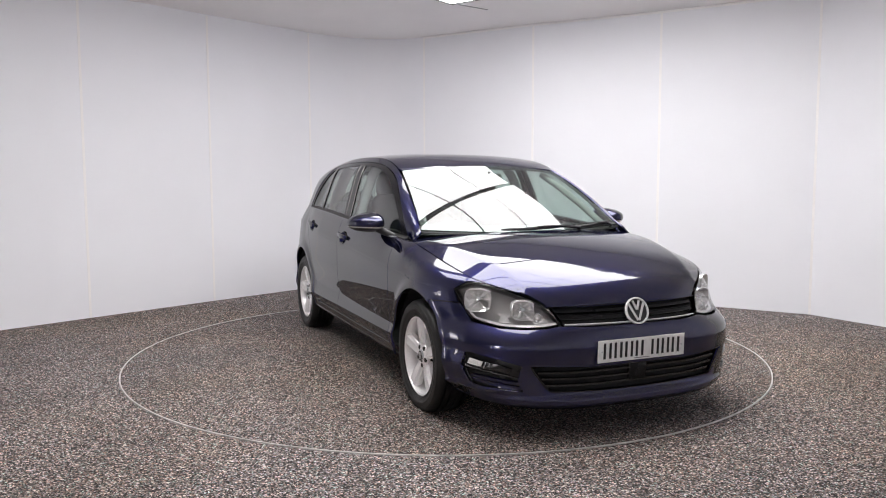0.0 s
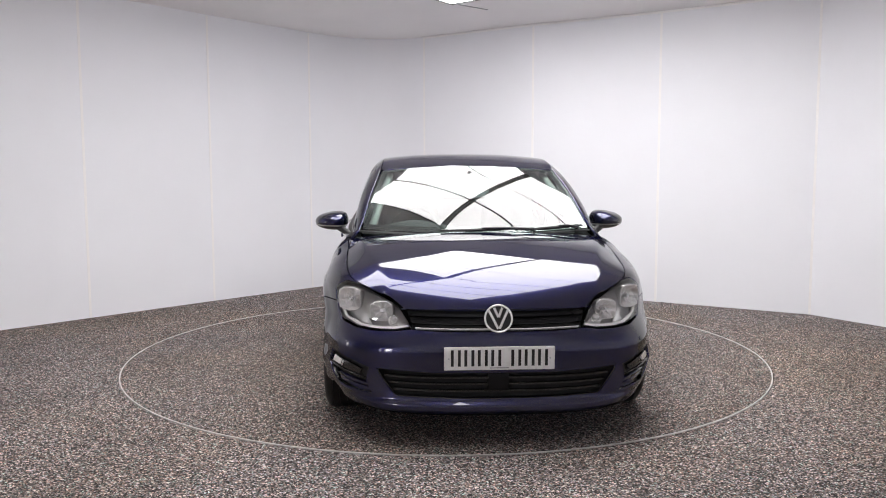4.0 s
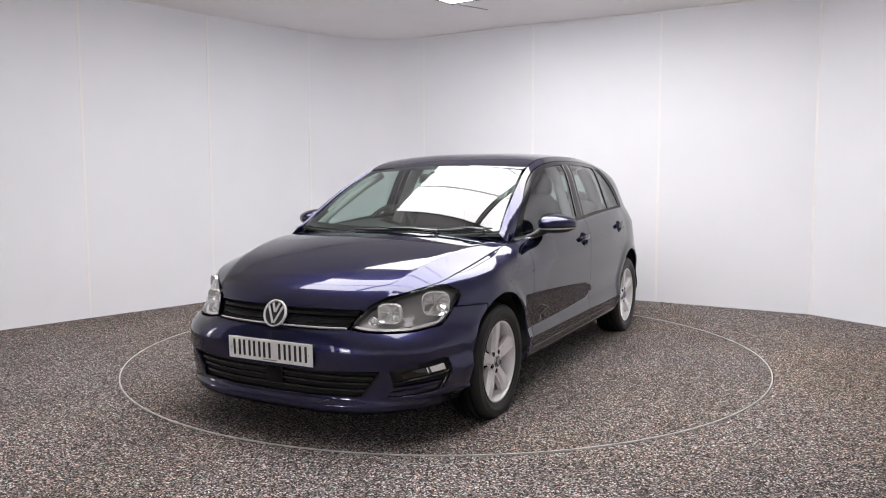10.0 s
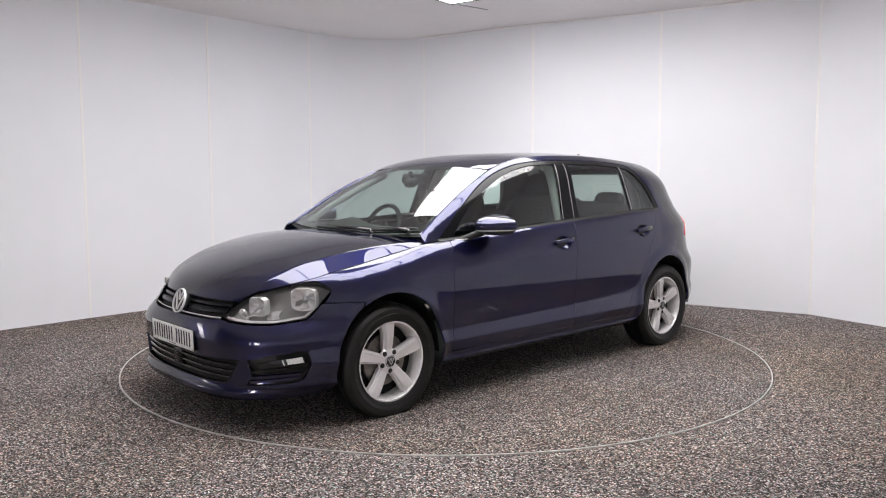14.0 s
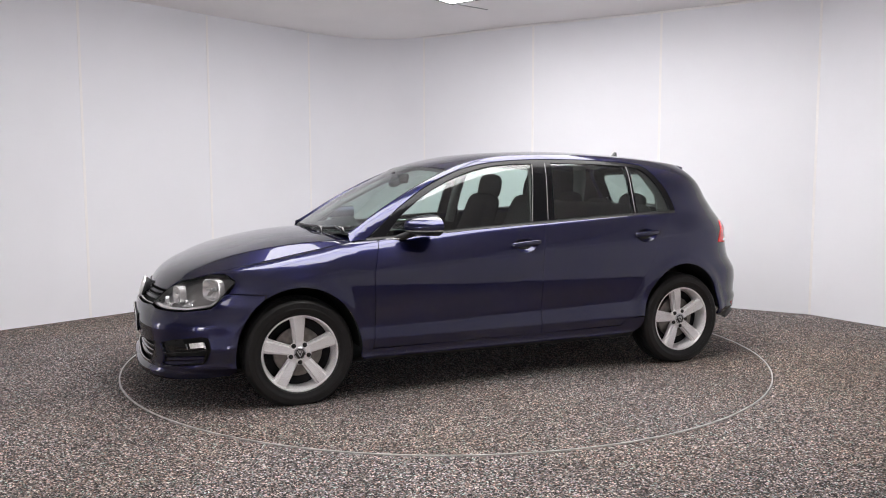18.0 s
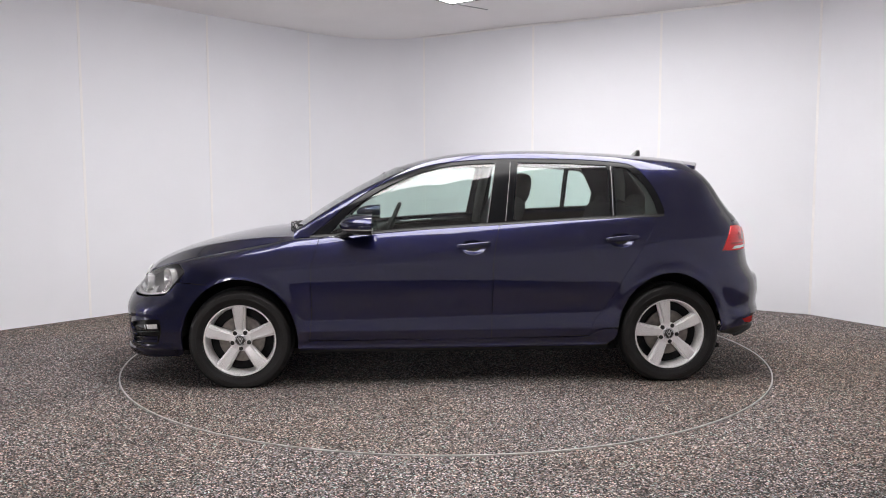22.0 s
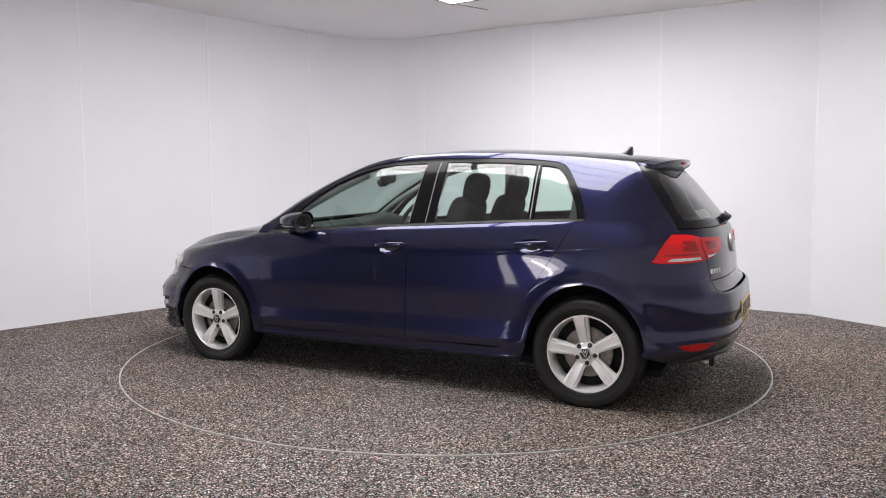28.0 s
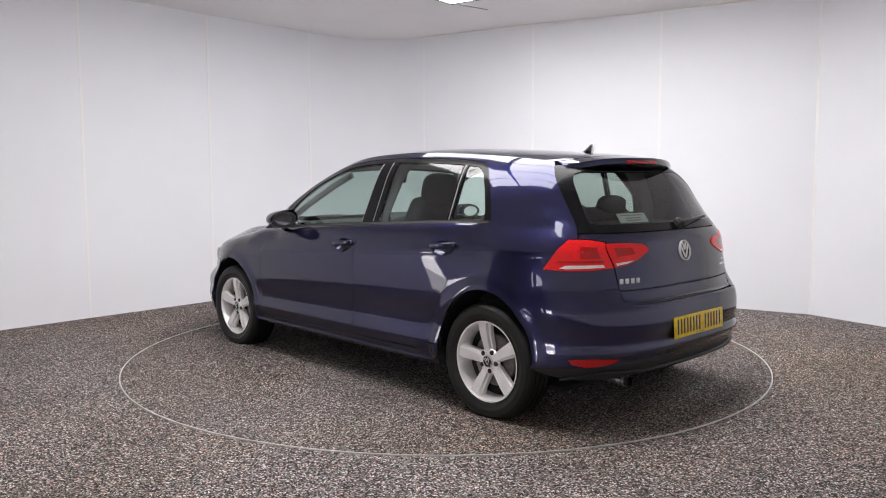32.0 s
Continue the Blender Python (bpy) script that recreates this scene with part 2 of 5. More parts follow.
def build_room():
    pts = room_outline()
    k = 0
    loop = pts + [pts[0]]
    for a, b in zip(loop[:-1], loop[1:]):
        if a in CORNER[:-1] and b in CORNER:
            continue
        k += 1
        if a in LEFT[5:9] and b in LEFT[5:9]:
            tagged(wall_panel(a, b, f"wall_{k}", SHUTTER), "dark grey closed door panel of the photo booth", "door", "", "structure")
        else:
            wall_panel(a, b, f"wall_{k}")
    bm = bmesh.new()
    prev = None
    fine = []
    for i in range(len(CORNER) - 1):
        for j in range(4):
            u = j / 4
            p0, p1, p2, p3 = (Vector(CORNER[min(max(i + o, 0), len(CORNER) - 1)]) for o in (-1, 0, 1, 2))
            fine.append(.5 * ((2 * p1) + (p2 - p0) * u + (2 * p0 - 5 * p1 + 4 * p2 - p3) * u * u + (3 * p1 - p0 - 3 * p2 + p3) * u ** 3))
    fine.append(Vector(CORNER[-1]))
    for i, p in enumerate(fine):
        d = (fine[min(i + 1, len(fine) - 1)] - fine[max(i - 1, 0)]).normalized()
        o = p + Vector((-d.y, d.x)) * .06
        now = [bm.verts.new((v.x, v.y, z)) for v, z in ((p, 0), (p, HIGH), (o, HIGH), (o, 0))]
        if prev:
            for q in range(4):
                bm.faces.new((prev[q], now[q], now[(q + 1) % 4], prev[(q + 1) % 4]))
        prev = now
    bmesh.ops.recalc_face_normals(bm, faces=bm.faces)
    tagged(mesh_object("wall_corner", bm, WALL), "white curved corner panel of the photo booth", "wall", "", "structure")
    me = bpy.data.objects["wall_corner"].data
    me.polygons.foreach_set("use_smooth", [True] * len(me.polygons))
    for e in me.edges:
        a, b = (me.vertices[i].co for i in e.vertices)
        if abs(a.z - b.z) < .1 and (a - b).length < .3:
            e.use_edge_sharp = True
    for seq in (LEFT, RIGHT):
        for i, p in enumerate(seq):
            a, b = Vector(seq[max(i - 1, 0)]), Vector(seq[min(i + 1, len(seq) - 1)])
            joint_strip(p, (b - a) * (-1 if seq is LEFT else 1))
    edge_trim("trim_ceiling", [(-.245, 3.62), (.95, 2.86), (2.15, 2.22), (3.37, 1.45), (4.0, .35), (4.45, -.85)], HIGH - .022, HIGH - .004, .012, STRIP, "white cover strip between wall and ceiling")
    # ceiling board
    bm = bmesh.new()
    prism(bm, [(x * 1.04, y * 1.04) for x, y in pts[::-1]], HIGH, HIGH + .05)
    bmesh.ops.recalc_face_normals(bm, faces=bm.faces)
    tagged(mesh_object("ceiling", bm, CEIL), "plain white ceiling of the photo booth", "ceiling", "", "structure")
    # floor with a round opening for the turntable
    bm = bmesh.new()
    n = 128
    rim = [Vector((2.2475 * math.cos(2 * math.pi * i / n), 2.2475 * math.sin(2 * math.pi * i / n))) for i in range(n)]
    far = [v.normalized() * 9.5 for v in rim]
    a = [bm.verts.new((v.x, v.y, 0)) for v in rim]
    b = [bm.verts.new((v.x, v.y, 0)) for v in far]
    c = [bm.verts.new((v.x, v.y, -.08)) for v in rim]
    for i in range(n):
        j = (i + 1) % n
        bm.faces.new((a[i], b[i], b[j], a[j]))
        bm.faces.new((c[i], a[i], a[j], c[j]))
    bm.faces.new(c)
    tagged(mesh_object("floor", bm, FLOOR), "grey speckled rubber granule floor", "floor", "", "structure")


R_TABLE = 2.234


def build_turntable():
    t = thing("turntable", "round flush turntable with grey granule top and thin metal edge", "turntable")
    bm = bmesh.new()
    n = 160
    top = [bm.verts.new((R_TABLE * math.cos(2 * math.pi * i / n), R_TABLE * math.sin(2 * math.pi * i / n), 0)) for i in range(n)]
    low = [bm.verts.new((v.co.x, v.co.y, -.06)) for v in top]
    bm.faces.new(top)
    for i in range(n):
        bm.faces.new((low[i], low[(i + 1) % n], top[(i + 1) % n], top[i]))
    part("platform", bm, DISC_FLOOR, t, "grey speckled granule top")
    bm = bmesh.new()
    prof = ((R_TABLE + .0005, -.05), (R_TABLE + .0005, .002), (R_TABLE + .0015, .0035), (R_TABLE + .0085, .0035), (R_TABLE + .0095, .002), (R_TABLE + .0095, -.05))
    rings = [[bm.verts.new((r * math.cos(2 * math.pi * i / n), r * math.sin(2 * math.pi * i / n), z)) for i in range(n)] for r, z in prof]
    for k in range(len(prof) - 1):
        for i in range(n):
            bm.faces.new((rings[k][i], rings[k][(i + 1) % n], rings[k + 1][(i + 1) % n], rings[k + 1][i]))
    bmesh.ops.recalc_face_normals(bm, faces=bm.faces)
    part("edge_ring", bm, RING, t, "thin light metal edge ring")
    return t


build_room()
table = build_turntable()


def ceiling_lights():
    """Rows of luminous ceiling tiles, 0.6 m deep, set square to one another but skewed to the booth; slim dark bars between the rows."""
    turn = pose(0, 0, 0, 0, 0, -37.7)
    for a0, a1, rows in ((-1.055, .135, (0, 1, 3, 4, 5)), (.185, 1.878, (0, 1, 2, 3, 4, 5))):
        for k in rows:
            b0 = -2.125 + .60 * k
            t = thing("ceiling_light", "white luminous ceiling light with a slim dark edge", "ceiling light", "ceiling lights over the turntable")
            # bulge added to throw light onto the wall tops; the visible tile stays flat
            drop = .004 if k == 5 and a0 < 0 else .10
            bm = bmesh.new()
            rows = []
            for inset, z in ((0, .006), (0, -.004), (.02, -.004 - drop * .55), (.06, -.004 - drop * .85), (.14, -.004 - drop)):
                rows.append([bm.verts.new((x, y, z)) for x, y in ((a0 + .010 + inset, b0 + .012 + inset), (a1 - .010 - inset, b0 + .012 + inset),
                                                                  (a1 - .010 - inset, b0 + .588 - inset), (a0 + .010 + inset, b0 + .588 - inset))])
            for p0, p1 in zip(rows[:-1], rows[1:]):
                for i in range(4):
                    bm.faces.new((p0[i], p0[(i + 1) % 4], p1[(i + 1) % 4], p1[i]))
            bm.faces.new(rows[0])
            bm.faces.new(rows[-1])
            bmesh.ops.recalc_face_normals(bm, faces=bm.faces)
            part("diffuser", bm, GLOW, t, "white glowing cushion-shaped diffuser")
            for x0, x1, y0, y1 in ((a0, a0 + .010, b0, b0 + .6), (a1 - .010, a1, b0, b0 + .6), (a0 + .010, a1 - .010, b0, b0 + .012), (a0 + .010, a1 - .010, b0 + .588, b0 + .6)):
                bm = bmesh.new()
                box(bm, x0, x1, y0, y1, -.012, .012)
                part("edge_bar", bm, BLACK, t, "slim dark edge bar")
            t.matrix_basis = Matrix.Translation((0, 0, HIGH - .012)) @ turn
    bm = bmesh.new()
    box(bm, .142, .178, -2.10, 1.48, -.030, 0)
    bm.transform(Matrix.Translation((0, 0, HIGH)) @ turn)
    tagged(mesh_object("ceiling_beam", bm, GREY_METAL), "dark ceiling beam between the lights", "beam", "", "structure")

    bm = bmesh.new()
    box(bm, 0, .365, -.006, .006, -.006, .001)
    bm.transform(pose(.132, 1.897, HIGH, 0, 0, 39.2))
    tagged(mesh_object("ceiling_joint", bm, GREY_METAL), "short dark joint in the white ceiling", "joint", "", "structure")


ceiling_lights()


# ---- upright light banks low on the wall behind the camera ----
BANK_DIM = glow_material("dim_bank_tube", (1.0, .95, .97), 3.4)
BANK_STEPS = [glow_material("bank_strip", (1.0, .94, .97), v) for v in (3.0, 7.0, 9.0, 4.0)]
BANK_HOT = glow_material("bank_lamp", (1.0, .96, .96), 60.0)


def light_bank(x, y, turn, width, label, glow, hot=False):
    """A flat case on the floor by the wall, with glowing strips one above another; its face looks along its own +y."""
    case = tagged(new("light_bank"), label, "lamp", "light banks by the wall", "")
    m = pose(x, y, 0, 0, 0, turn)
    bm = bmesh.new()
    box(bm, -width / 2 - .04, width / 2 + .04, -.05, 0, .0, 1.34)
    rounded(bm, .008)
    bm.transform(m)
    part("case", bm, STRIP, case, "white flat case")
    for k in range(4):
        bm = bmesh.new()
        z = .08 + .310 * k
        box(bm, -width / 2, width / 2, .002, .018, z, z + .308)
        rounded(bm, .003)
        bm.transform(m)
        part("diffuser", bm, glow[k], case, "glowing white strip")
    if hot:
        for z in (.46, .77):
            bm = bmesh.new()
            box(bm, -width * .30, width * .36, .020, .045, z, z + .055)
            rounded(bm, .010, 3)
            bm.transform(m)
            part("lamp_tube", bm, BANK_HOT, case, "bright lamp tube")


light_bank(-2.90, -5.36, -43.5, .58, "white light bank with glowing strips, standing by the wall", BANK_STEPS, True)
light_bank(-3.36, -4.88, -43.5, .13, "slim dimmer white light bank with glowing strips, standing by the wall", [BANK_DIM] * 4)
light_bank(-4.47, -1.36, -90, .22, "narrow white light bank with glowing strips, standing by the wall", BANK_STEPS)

# ---- the car's surfaces: smooth functions of a few design curves ----


def curve(*pairs):
    """A smooth monotone curve through (position, value) pairs, for numbers and arrays."""
    k = np.array(sorted(pairs), float)
    px, py = k[:, 0], k[:, 1]
    h = np.diff(px)
    d = np.diff(py) / h
    m = np.zeros(len(px))
    m[0], m[-1] = d[0], d[-1]
    for i in range(1, len(px) - 1):
        if d[i - 1] * d[i] > 0:
            a, b = 2 * h[i] + h[i - 1], h[i] + 2 * h[i - 1]
            m[i] = (a + b) / (a / d[i - 1] + b / d[i])

    def f(q):
        q = np.clip(np.asarray(q, float), px[0], px[-1])
        i = np.clip(np.searchsorted(px, q, side="right") - 1, 0, len(px) - 2)
        u = (q - px[i]) / h[i]
        return ((1 + 2 * u) * (1 - u) ** 2 * py[i] + u * (1 - u) ** 2 * h[i] * m[i]
                + u * u * (3 - 2 * u) * py[i + 1] + u * u * (u - 1) * h[i] * m[i + 1])
    return f


def spline(*pairs):
    """A curve through (position, value) pairs with even curvature, straight beyond its ends."""
    k = np.array(sorted(pairs), float)
    px, py = k[:, 0], k[:, 1]
    n, h = len(px), np.diff(px)
    a, r = np.eye(n), np.zeros(n)
    for i in range(1, n - 1):
        a[i, i - 1:i + 2] = h[i - 1], 2 * (h[i - 1] + h[i]), h[i]
        r[i] = 6 * ((py[i + 1] - py[i]) / h[i] - (py[i] - py[i - 1]) / h[i - 1])
    m = np.linalg.solve(a, r)

    def f(q):
        q = np.clip(np.asarray(q, float), px[0], px[-1])
        i = np.clip(np.searchsorted(px, q, side="right") - 1, 0, n - 2)
        u, v = q - px[i], px[i + 1] - q
        return (m[i] * v ** 3 + m[i + 1] * u ** 3) / (6 * h[i]) + (py[i] / h[i] - m[i] * h[i] / 6) * v + (py[i + 1] / h[i] - m[i + 1] * h[i] / 6) * u
    return f


XS, XR = 1.25, -1.25            # where nose and tail begin to round in
SIDE = XS - XR
nose_x = curve((.10, 2.052), (.13, 2.092), (.155, 2.137), (.18, 2.157), (.200, 2.156), (.207, 2.150), (.222, 2.136), (.228, 2.134), (.30, 2.134), (.37, 2.140), (.44, 2.147),
               (.49, 2.144), (.525, 2.140), (.550, 2.129), (.60, 2.094), (.65, 2.055), (.70, 2.012), (.75, 1.965), (.80, 1.912), (.90, 1.762))
tail_x = curve((.15, -1.80), (.19, -1.86), (.24, -1.97), (.30, -2.02), (.380, -2.044), (.402, -2.061), (.412, -2.0625), (.447, -2.0530), (.455, -2.0525), (.53, -2.066), (.595, -2.06), (.632, -2.048),
               (.652, -2.0), (.70, -1.99), (.763, -1.985), (.838, -1.975), (.90, -1.962), (.95, -1.953), (.99, -1.930), (1.09, -1.852),
               (1.216, -1.740), (1.33, -1.622), (1.45, -1.49))
tail_soft = curve((.15, -1.80), (.19, -1.86), (.24, -1.97), (.30, -2.015), (.380, -2.036), (.402, -2.052), (.412, -2.0535), (.447, -2.0435), (.455, -2.0430), (.53, -2.046), (.60, -2.034), (.66, -2.015), (.72, -1.998),
                  (.763, -1.987), (.838, -1.975), (.90, -1.962), (.95, -1.953), (.99, -1.930), (1.09, -1.852), (1.216, -1.740), (1.33, -1.622), (1.45, -1.49))
low_w = curve((.10, .74), (.15, .80), (.20, .835), (.222, .858), (.236, .8715), (.246, .8745), (.256, .8705), (.30, .884), (.335, .8922), (.345, .8943), (.350, .8941), (.356, .8929), (.403, .8808), (.409, .8797), (.415, .8795),
              (.45, .8802), (.50, .8838), (.545, .8880), (.58, .8903), (.61, .8911), (.66, .8909), (.72, .8903), (.90, .8890))
belt_z = spline((-2.2, 1.04), (-1.25, 1.027), (-.72, 1.006), (-.26, .98), (.32, .945), (.67, .918), (.90, .905), (1.03, .894), (1.144, .871), (1.274, .847),
               (1.5, .803), (1.62, .780), (1.70, .759), (1.783, .737), (1.88, .706), (1.935, .682), (1.989, .651), (2.2, .56))
belt_y = spline((-2.1, .70), (-1.6, .782), (-1.25, .812), (-.7, .817), (-.26, .818), (0, .818), (.5, .806), (.9, .778), (1.2, .760), (1.5, .776), (1.62, .812), (1.7, .842),
               (1.85, .864), (2.2, .87))
rail_z = spline((-2.0, 1.30), (-1.6, 1.343), (-1.3, 1.375), (-1.03, 1.397), (-.75, 1.413), (-.45, 1.419), (-.2, 1.413), (0, 1.398), (.15, 1.371),
               (.33, 1.312), (.51, 1.232), (.69, 1.137), (.87, 1.027), (.99, .955), (1.3, .955))
rail_y = spline((-2.0, .50), (-1.6, .543), (-1.2, .575), (-.8, .59), (-.4, .594), (.15, .588), (.33, .60), (.51, .628), (.69, .657), (.87, .682),
               (.99, .705), (1.3, .72))
roof_z = spline((-1.80, 1.352), (-1.745, 1.363), (-1.6, 1.387), (-1.43, 1.406), (-1.23, 1.423), (-1.03, 1.436), (-.83, 1.446), (-.63, 1.453), (-.43, 1.453),
               (-.23, 1.445), (0, 1.427), (.17, 1.395), (.36, 1.342), (.5, 1.28))
hood_z = spline((.9, .947), (1.05, .9435), (1.236, .931), (1.42, .9045), (1.6, .866), (1.78, .814), (1.89, .7715), (1.95, .743), (1.99, .716), (2.02, .687), (2.042, .657), (2.06, .625), (2.10, .54))
HUBS = ((1.3185, .290), (-1.3185, .299))
ARCH = (.374, .386)


def nose_power(z):
    """How square the nose is in plan: squarer round the bumper's foot."""
    u = np.clip((.57 - np.asarray(z, float)) / .12, 0, 1)
    return 2.45 + .85 * u * u * (3 - 2 * u)


def tail_power(z):
    """How square the tail is in plan: rounder below, squarer round the rear window."""
    u = np.clip((np.asarray(z, float) - .93) / .16, 0, 1)
    v = np.clip((np.asarray(z, float) - 1.1) / .25, 0, 1)
    w = np.clip((.72 - np.asarray(z, float)) / .12, 0, 1)
    return 3.1 + .3 * u * u * (3 - 2 * u) + 1.6 * v * v * (3 - 2 * v) + .5 * w * w * (3 - 2 * w)


def crease_z(x):
    return .794 - .0616 * np.asarray(x, float)


def band_rise(x):
    """How much taller the sloping band above the sill is towards the tail."""
    return .042 * np.clip((.85 - np.asarray(x, float)) / 1.8, 0, 1)


def band_height(x, z):
    """The height by which the flank's section is read: the band above the sill grows towards the tail."""
    t = .412 + band_rise(x)
    return np.where(z < .347, z, np.where(z < t, .347 + (z - .347) * .065 / (t - .347), np.where(z < .66, .412 + (z - t) * .248 / (.66 - t), z)))


def core(x, z):
    """Half width of the body at length x and height z, before nose and tail round in."""
    x, z = np.asarray(x, float), np.asarray(z, float)
    bz, by = belt_z(x), belt_y(x)
    cz = np.minimum(crease_z(x), bz - .06)
    w = low_w(band_height(x, np.minimum(z, cz))) - .0038 * np.exp(-np.clip(cz - z, 0, 9) / .012) * (z < cz - .0015) * (cz < bz - .07)
    plan = 1 - .006 * (np.clip(np.abs(x) - .3, 0, 9)) ** 2
    w = w * plan
    lean = .017 * np.clip((-.75 - x) / .5, 0, 1) ** 1.5
    w = w - lean * np.clip((z - .66) / .2, 0, 1) ** 1.5
    t = np.clip((z - cz) / (bz - cz), 0, 1)
    top = low_w(cz) * plan - lean * np.clip((cz - .66) / .2, 0, 1) ** 1.5
    f = np.clip((x - .7) / .4, 0, 1)
    b = np.clip((-1.05 - x) / .25, 0, 1)
    b = b * b * (3 - 2 * b)
    roll = (.17 + .41 * f * f * (3 - 2 * f)) * (1 - b)
    w = np.where(z > cz, top + (by - top) * ((1 - roll) * t ** 1.2 + roll * t ** (13 - 7 * f)), w)
    step = .016 * np.clip((x + 1.31) / .13, 0, 1) * np.clip((1.0 - x) / .1, 0, 1)
    rz, ry = rail_z(x), rail_y(x)
    q = (z - bz) / np.maximum(rz - bz, .02)
    qc = np.clip(q, 0, 1.1)
    g = .66 - .16 * np.clip((x + .1) / .5, 0, 1)
    up = (by - step) + (ry - by + step) * (g * qc + (1 - g) * qc ** 8)
    w = np.where(z > bz, np.minimum(up, by - step * np.clip((z - bz) / .004, 0, 1)), w)
    pillar = by + (ry - by) * (.5 * qc + .5 * qc ** 5)
    w = np.where(z > bz, w + (pillar - w) * b, w)
    for (hx, hz), r in zip(HUBS, ARCH):
        d = (np.hypot((x - hx) / np.where(x > hx, .35, .335), (z - hz) / r) - 1) * r
        w = w + .0125 * np.exp(-(np.clip(d, 0, 9) / .054) ** 2.7) * (d < .2) * (z < .8)
    return w


def wall(s, z):
    """The body's upright skin: s runs from the nose (0) along the left flank to the tail (2 + SIDE); negative s is the right flank."""
    s, z = np.asarray(s, float), np.asarray(z, float)
    sg, a = np.where(s < 0, -1.0, 1.0), np.abs(s)
    fa = np.clip(a, 0, 1) * np.pi / 2
    ra = np.clip(2 + SIDE - a, -1, 1) * np.pi / 2
    NR, NF = tail_power(z), nose_power(z)
    fr = (np.abs(np.cos(fa)) ** NF + np.abs(np.sin(fa)) ** NF) ** (-1 / NF)
    rr = (np.abs(np.cos(ra)) ** NR + np.abs(np.sin(ra)) ** NR) ** (-1 / NR)
    front, rear = a < 1, a > 1 + SIDE
    g = np.clip((np.abs(ra) - .50) / .22, 0, 1)
    tx = tail_x(z) + (tail_soft(z) - tail_x(z)) * g * g * (3 - 2 * g)
    x = np.where(front, XS + fr * np.cos(fa) * (nose_x(z) - XS), np.where(rear, XR - rr * np.cos(ra) * (XR - tx), XS - (a - 1)))
    w = np.where(front, fr * np.sin(fa), np.where(rear, rr * np.sin(ra), 1.0))
    return np.stack([x, sg * w * core(x, z), z + 0 * x], -1)


def tail(t, z):
    """The same skin seen from the tail: t is 0 on the centre line and positive to the left."""
    t = np.asarray(t, float)
    p = wall(2 + SIDE - np.abs(t), z)
    p[..., 1] *= np.where(t < 0, -1.0, 1.0)
    return p


def s_at(x, z):
    """The place along the skin of a point at length x and height z (left flank)."""
    x, z = np.asarray(x, float), np.asarray(z, float)
    u = np.clip((x - XS) / (nose_x(z) - XS), 0, 1)
    v = np.clip((XR - x) / (XR - tail_soft(z)), 0, 1)
    NR, NF = tail_power(z), nose_power(z)
    sf = np.arctan2((1 - u ** NF) ** (1 / NF), u) * 2 / np.pi
    sr = 2 + SIDE - np.arctan2((1 - v ** NR) ** (1 / NR), v) * 2 / np.pi
    return np.where(x > XS, sf, np.where(x < XR, sr, 1 + XS - x))


# ---- the car ----
from mathutils.geometry import delaunay_2d_cdt


def along(pts, step=.02, smooth=False, closed=False):
    """A polyline with points every step; smooth bends it through its points."""
    p = [np.array(q, float) for q in pts]
    out = []
    n = len(p) if closed else len(p) - 1
    for i in range(n):
        a, b = p[i], p[(i + 1) % len(p)]
        k = max(1, int(math.ceil(np.linalg.norm(b - a) / step)))
        p0 = p[i - 1] if (i > 0 or closed) else a
        p3 = p[(i + 2) % len(p)] if (i + 2 < len(p) or closed) else b
        for j in range(k):
            u = j / k
            if smooth:
                out.append(.5 * (2 * a + (b - p0) * u + (2 * p0 - 5 * a + 4 * b - p3) * u * u + (3 * a - p0 - 3 * b + p3) * u ** 3))
            else:
                out.append(a + (b - a) * u)
    if not closed:
        out.append(p[-1])
    return [tuple(q) for q in out]


def inside(poly, pts):
    px, py = pts[:, 0], pts[:, 1]
    hit = np.zeros(len(pts), bool)
    for (x0, y0), (x1, y1) in zip(poly, np.roll(poly, -1, axis=0)):
        if y0 != y1:
            hit ^= ((y0 > py) != (y1 > py)) & (px < (x1 - x0) * (py - y0) / (y1 - y0) + x0)
    return hit


def shrink(poly, d):
    """The outline drawn in by d."""
    a = np.array(poly)
    area = np.sum(a[:, 0] * np.roll(a[:, 1], -1) - np.roll(a[:, 0], -1) * a[:, 1])
    e = np.roll(a, -1, axis=0) - np.roll(a, 1, axis=0)
    n = np.stack([-e[:, 1], e[:, 0]], 1) / np.maximum(np.linalg.norm(e, axis=1), 1e-9)[:, None]
    return a + n * d * (1 if area > 0 else -1)


def normals_of(surf, q, flip):
    h = 1e-4
    du = surf(q[:, 0] + h, q[:, 1]) - surf(q[:, 0] - h, q[:, 1])
    dv = surf(q[:, 0], q[:, 1] + h) - surf(q[:, 0], q[:, 1] - h)
    n = np.cross(du, dv)
    n /= np.maximum(np.linalg.norm(n, axis=1), 1e-12)[:, None]
    return -n if flip else n


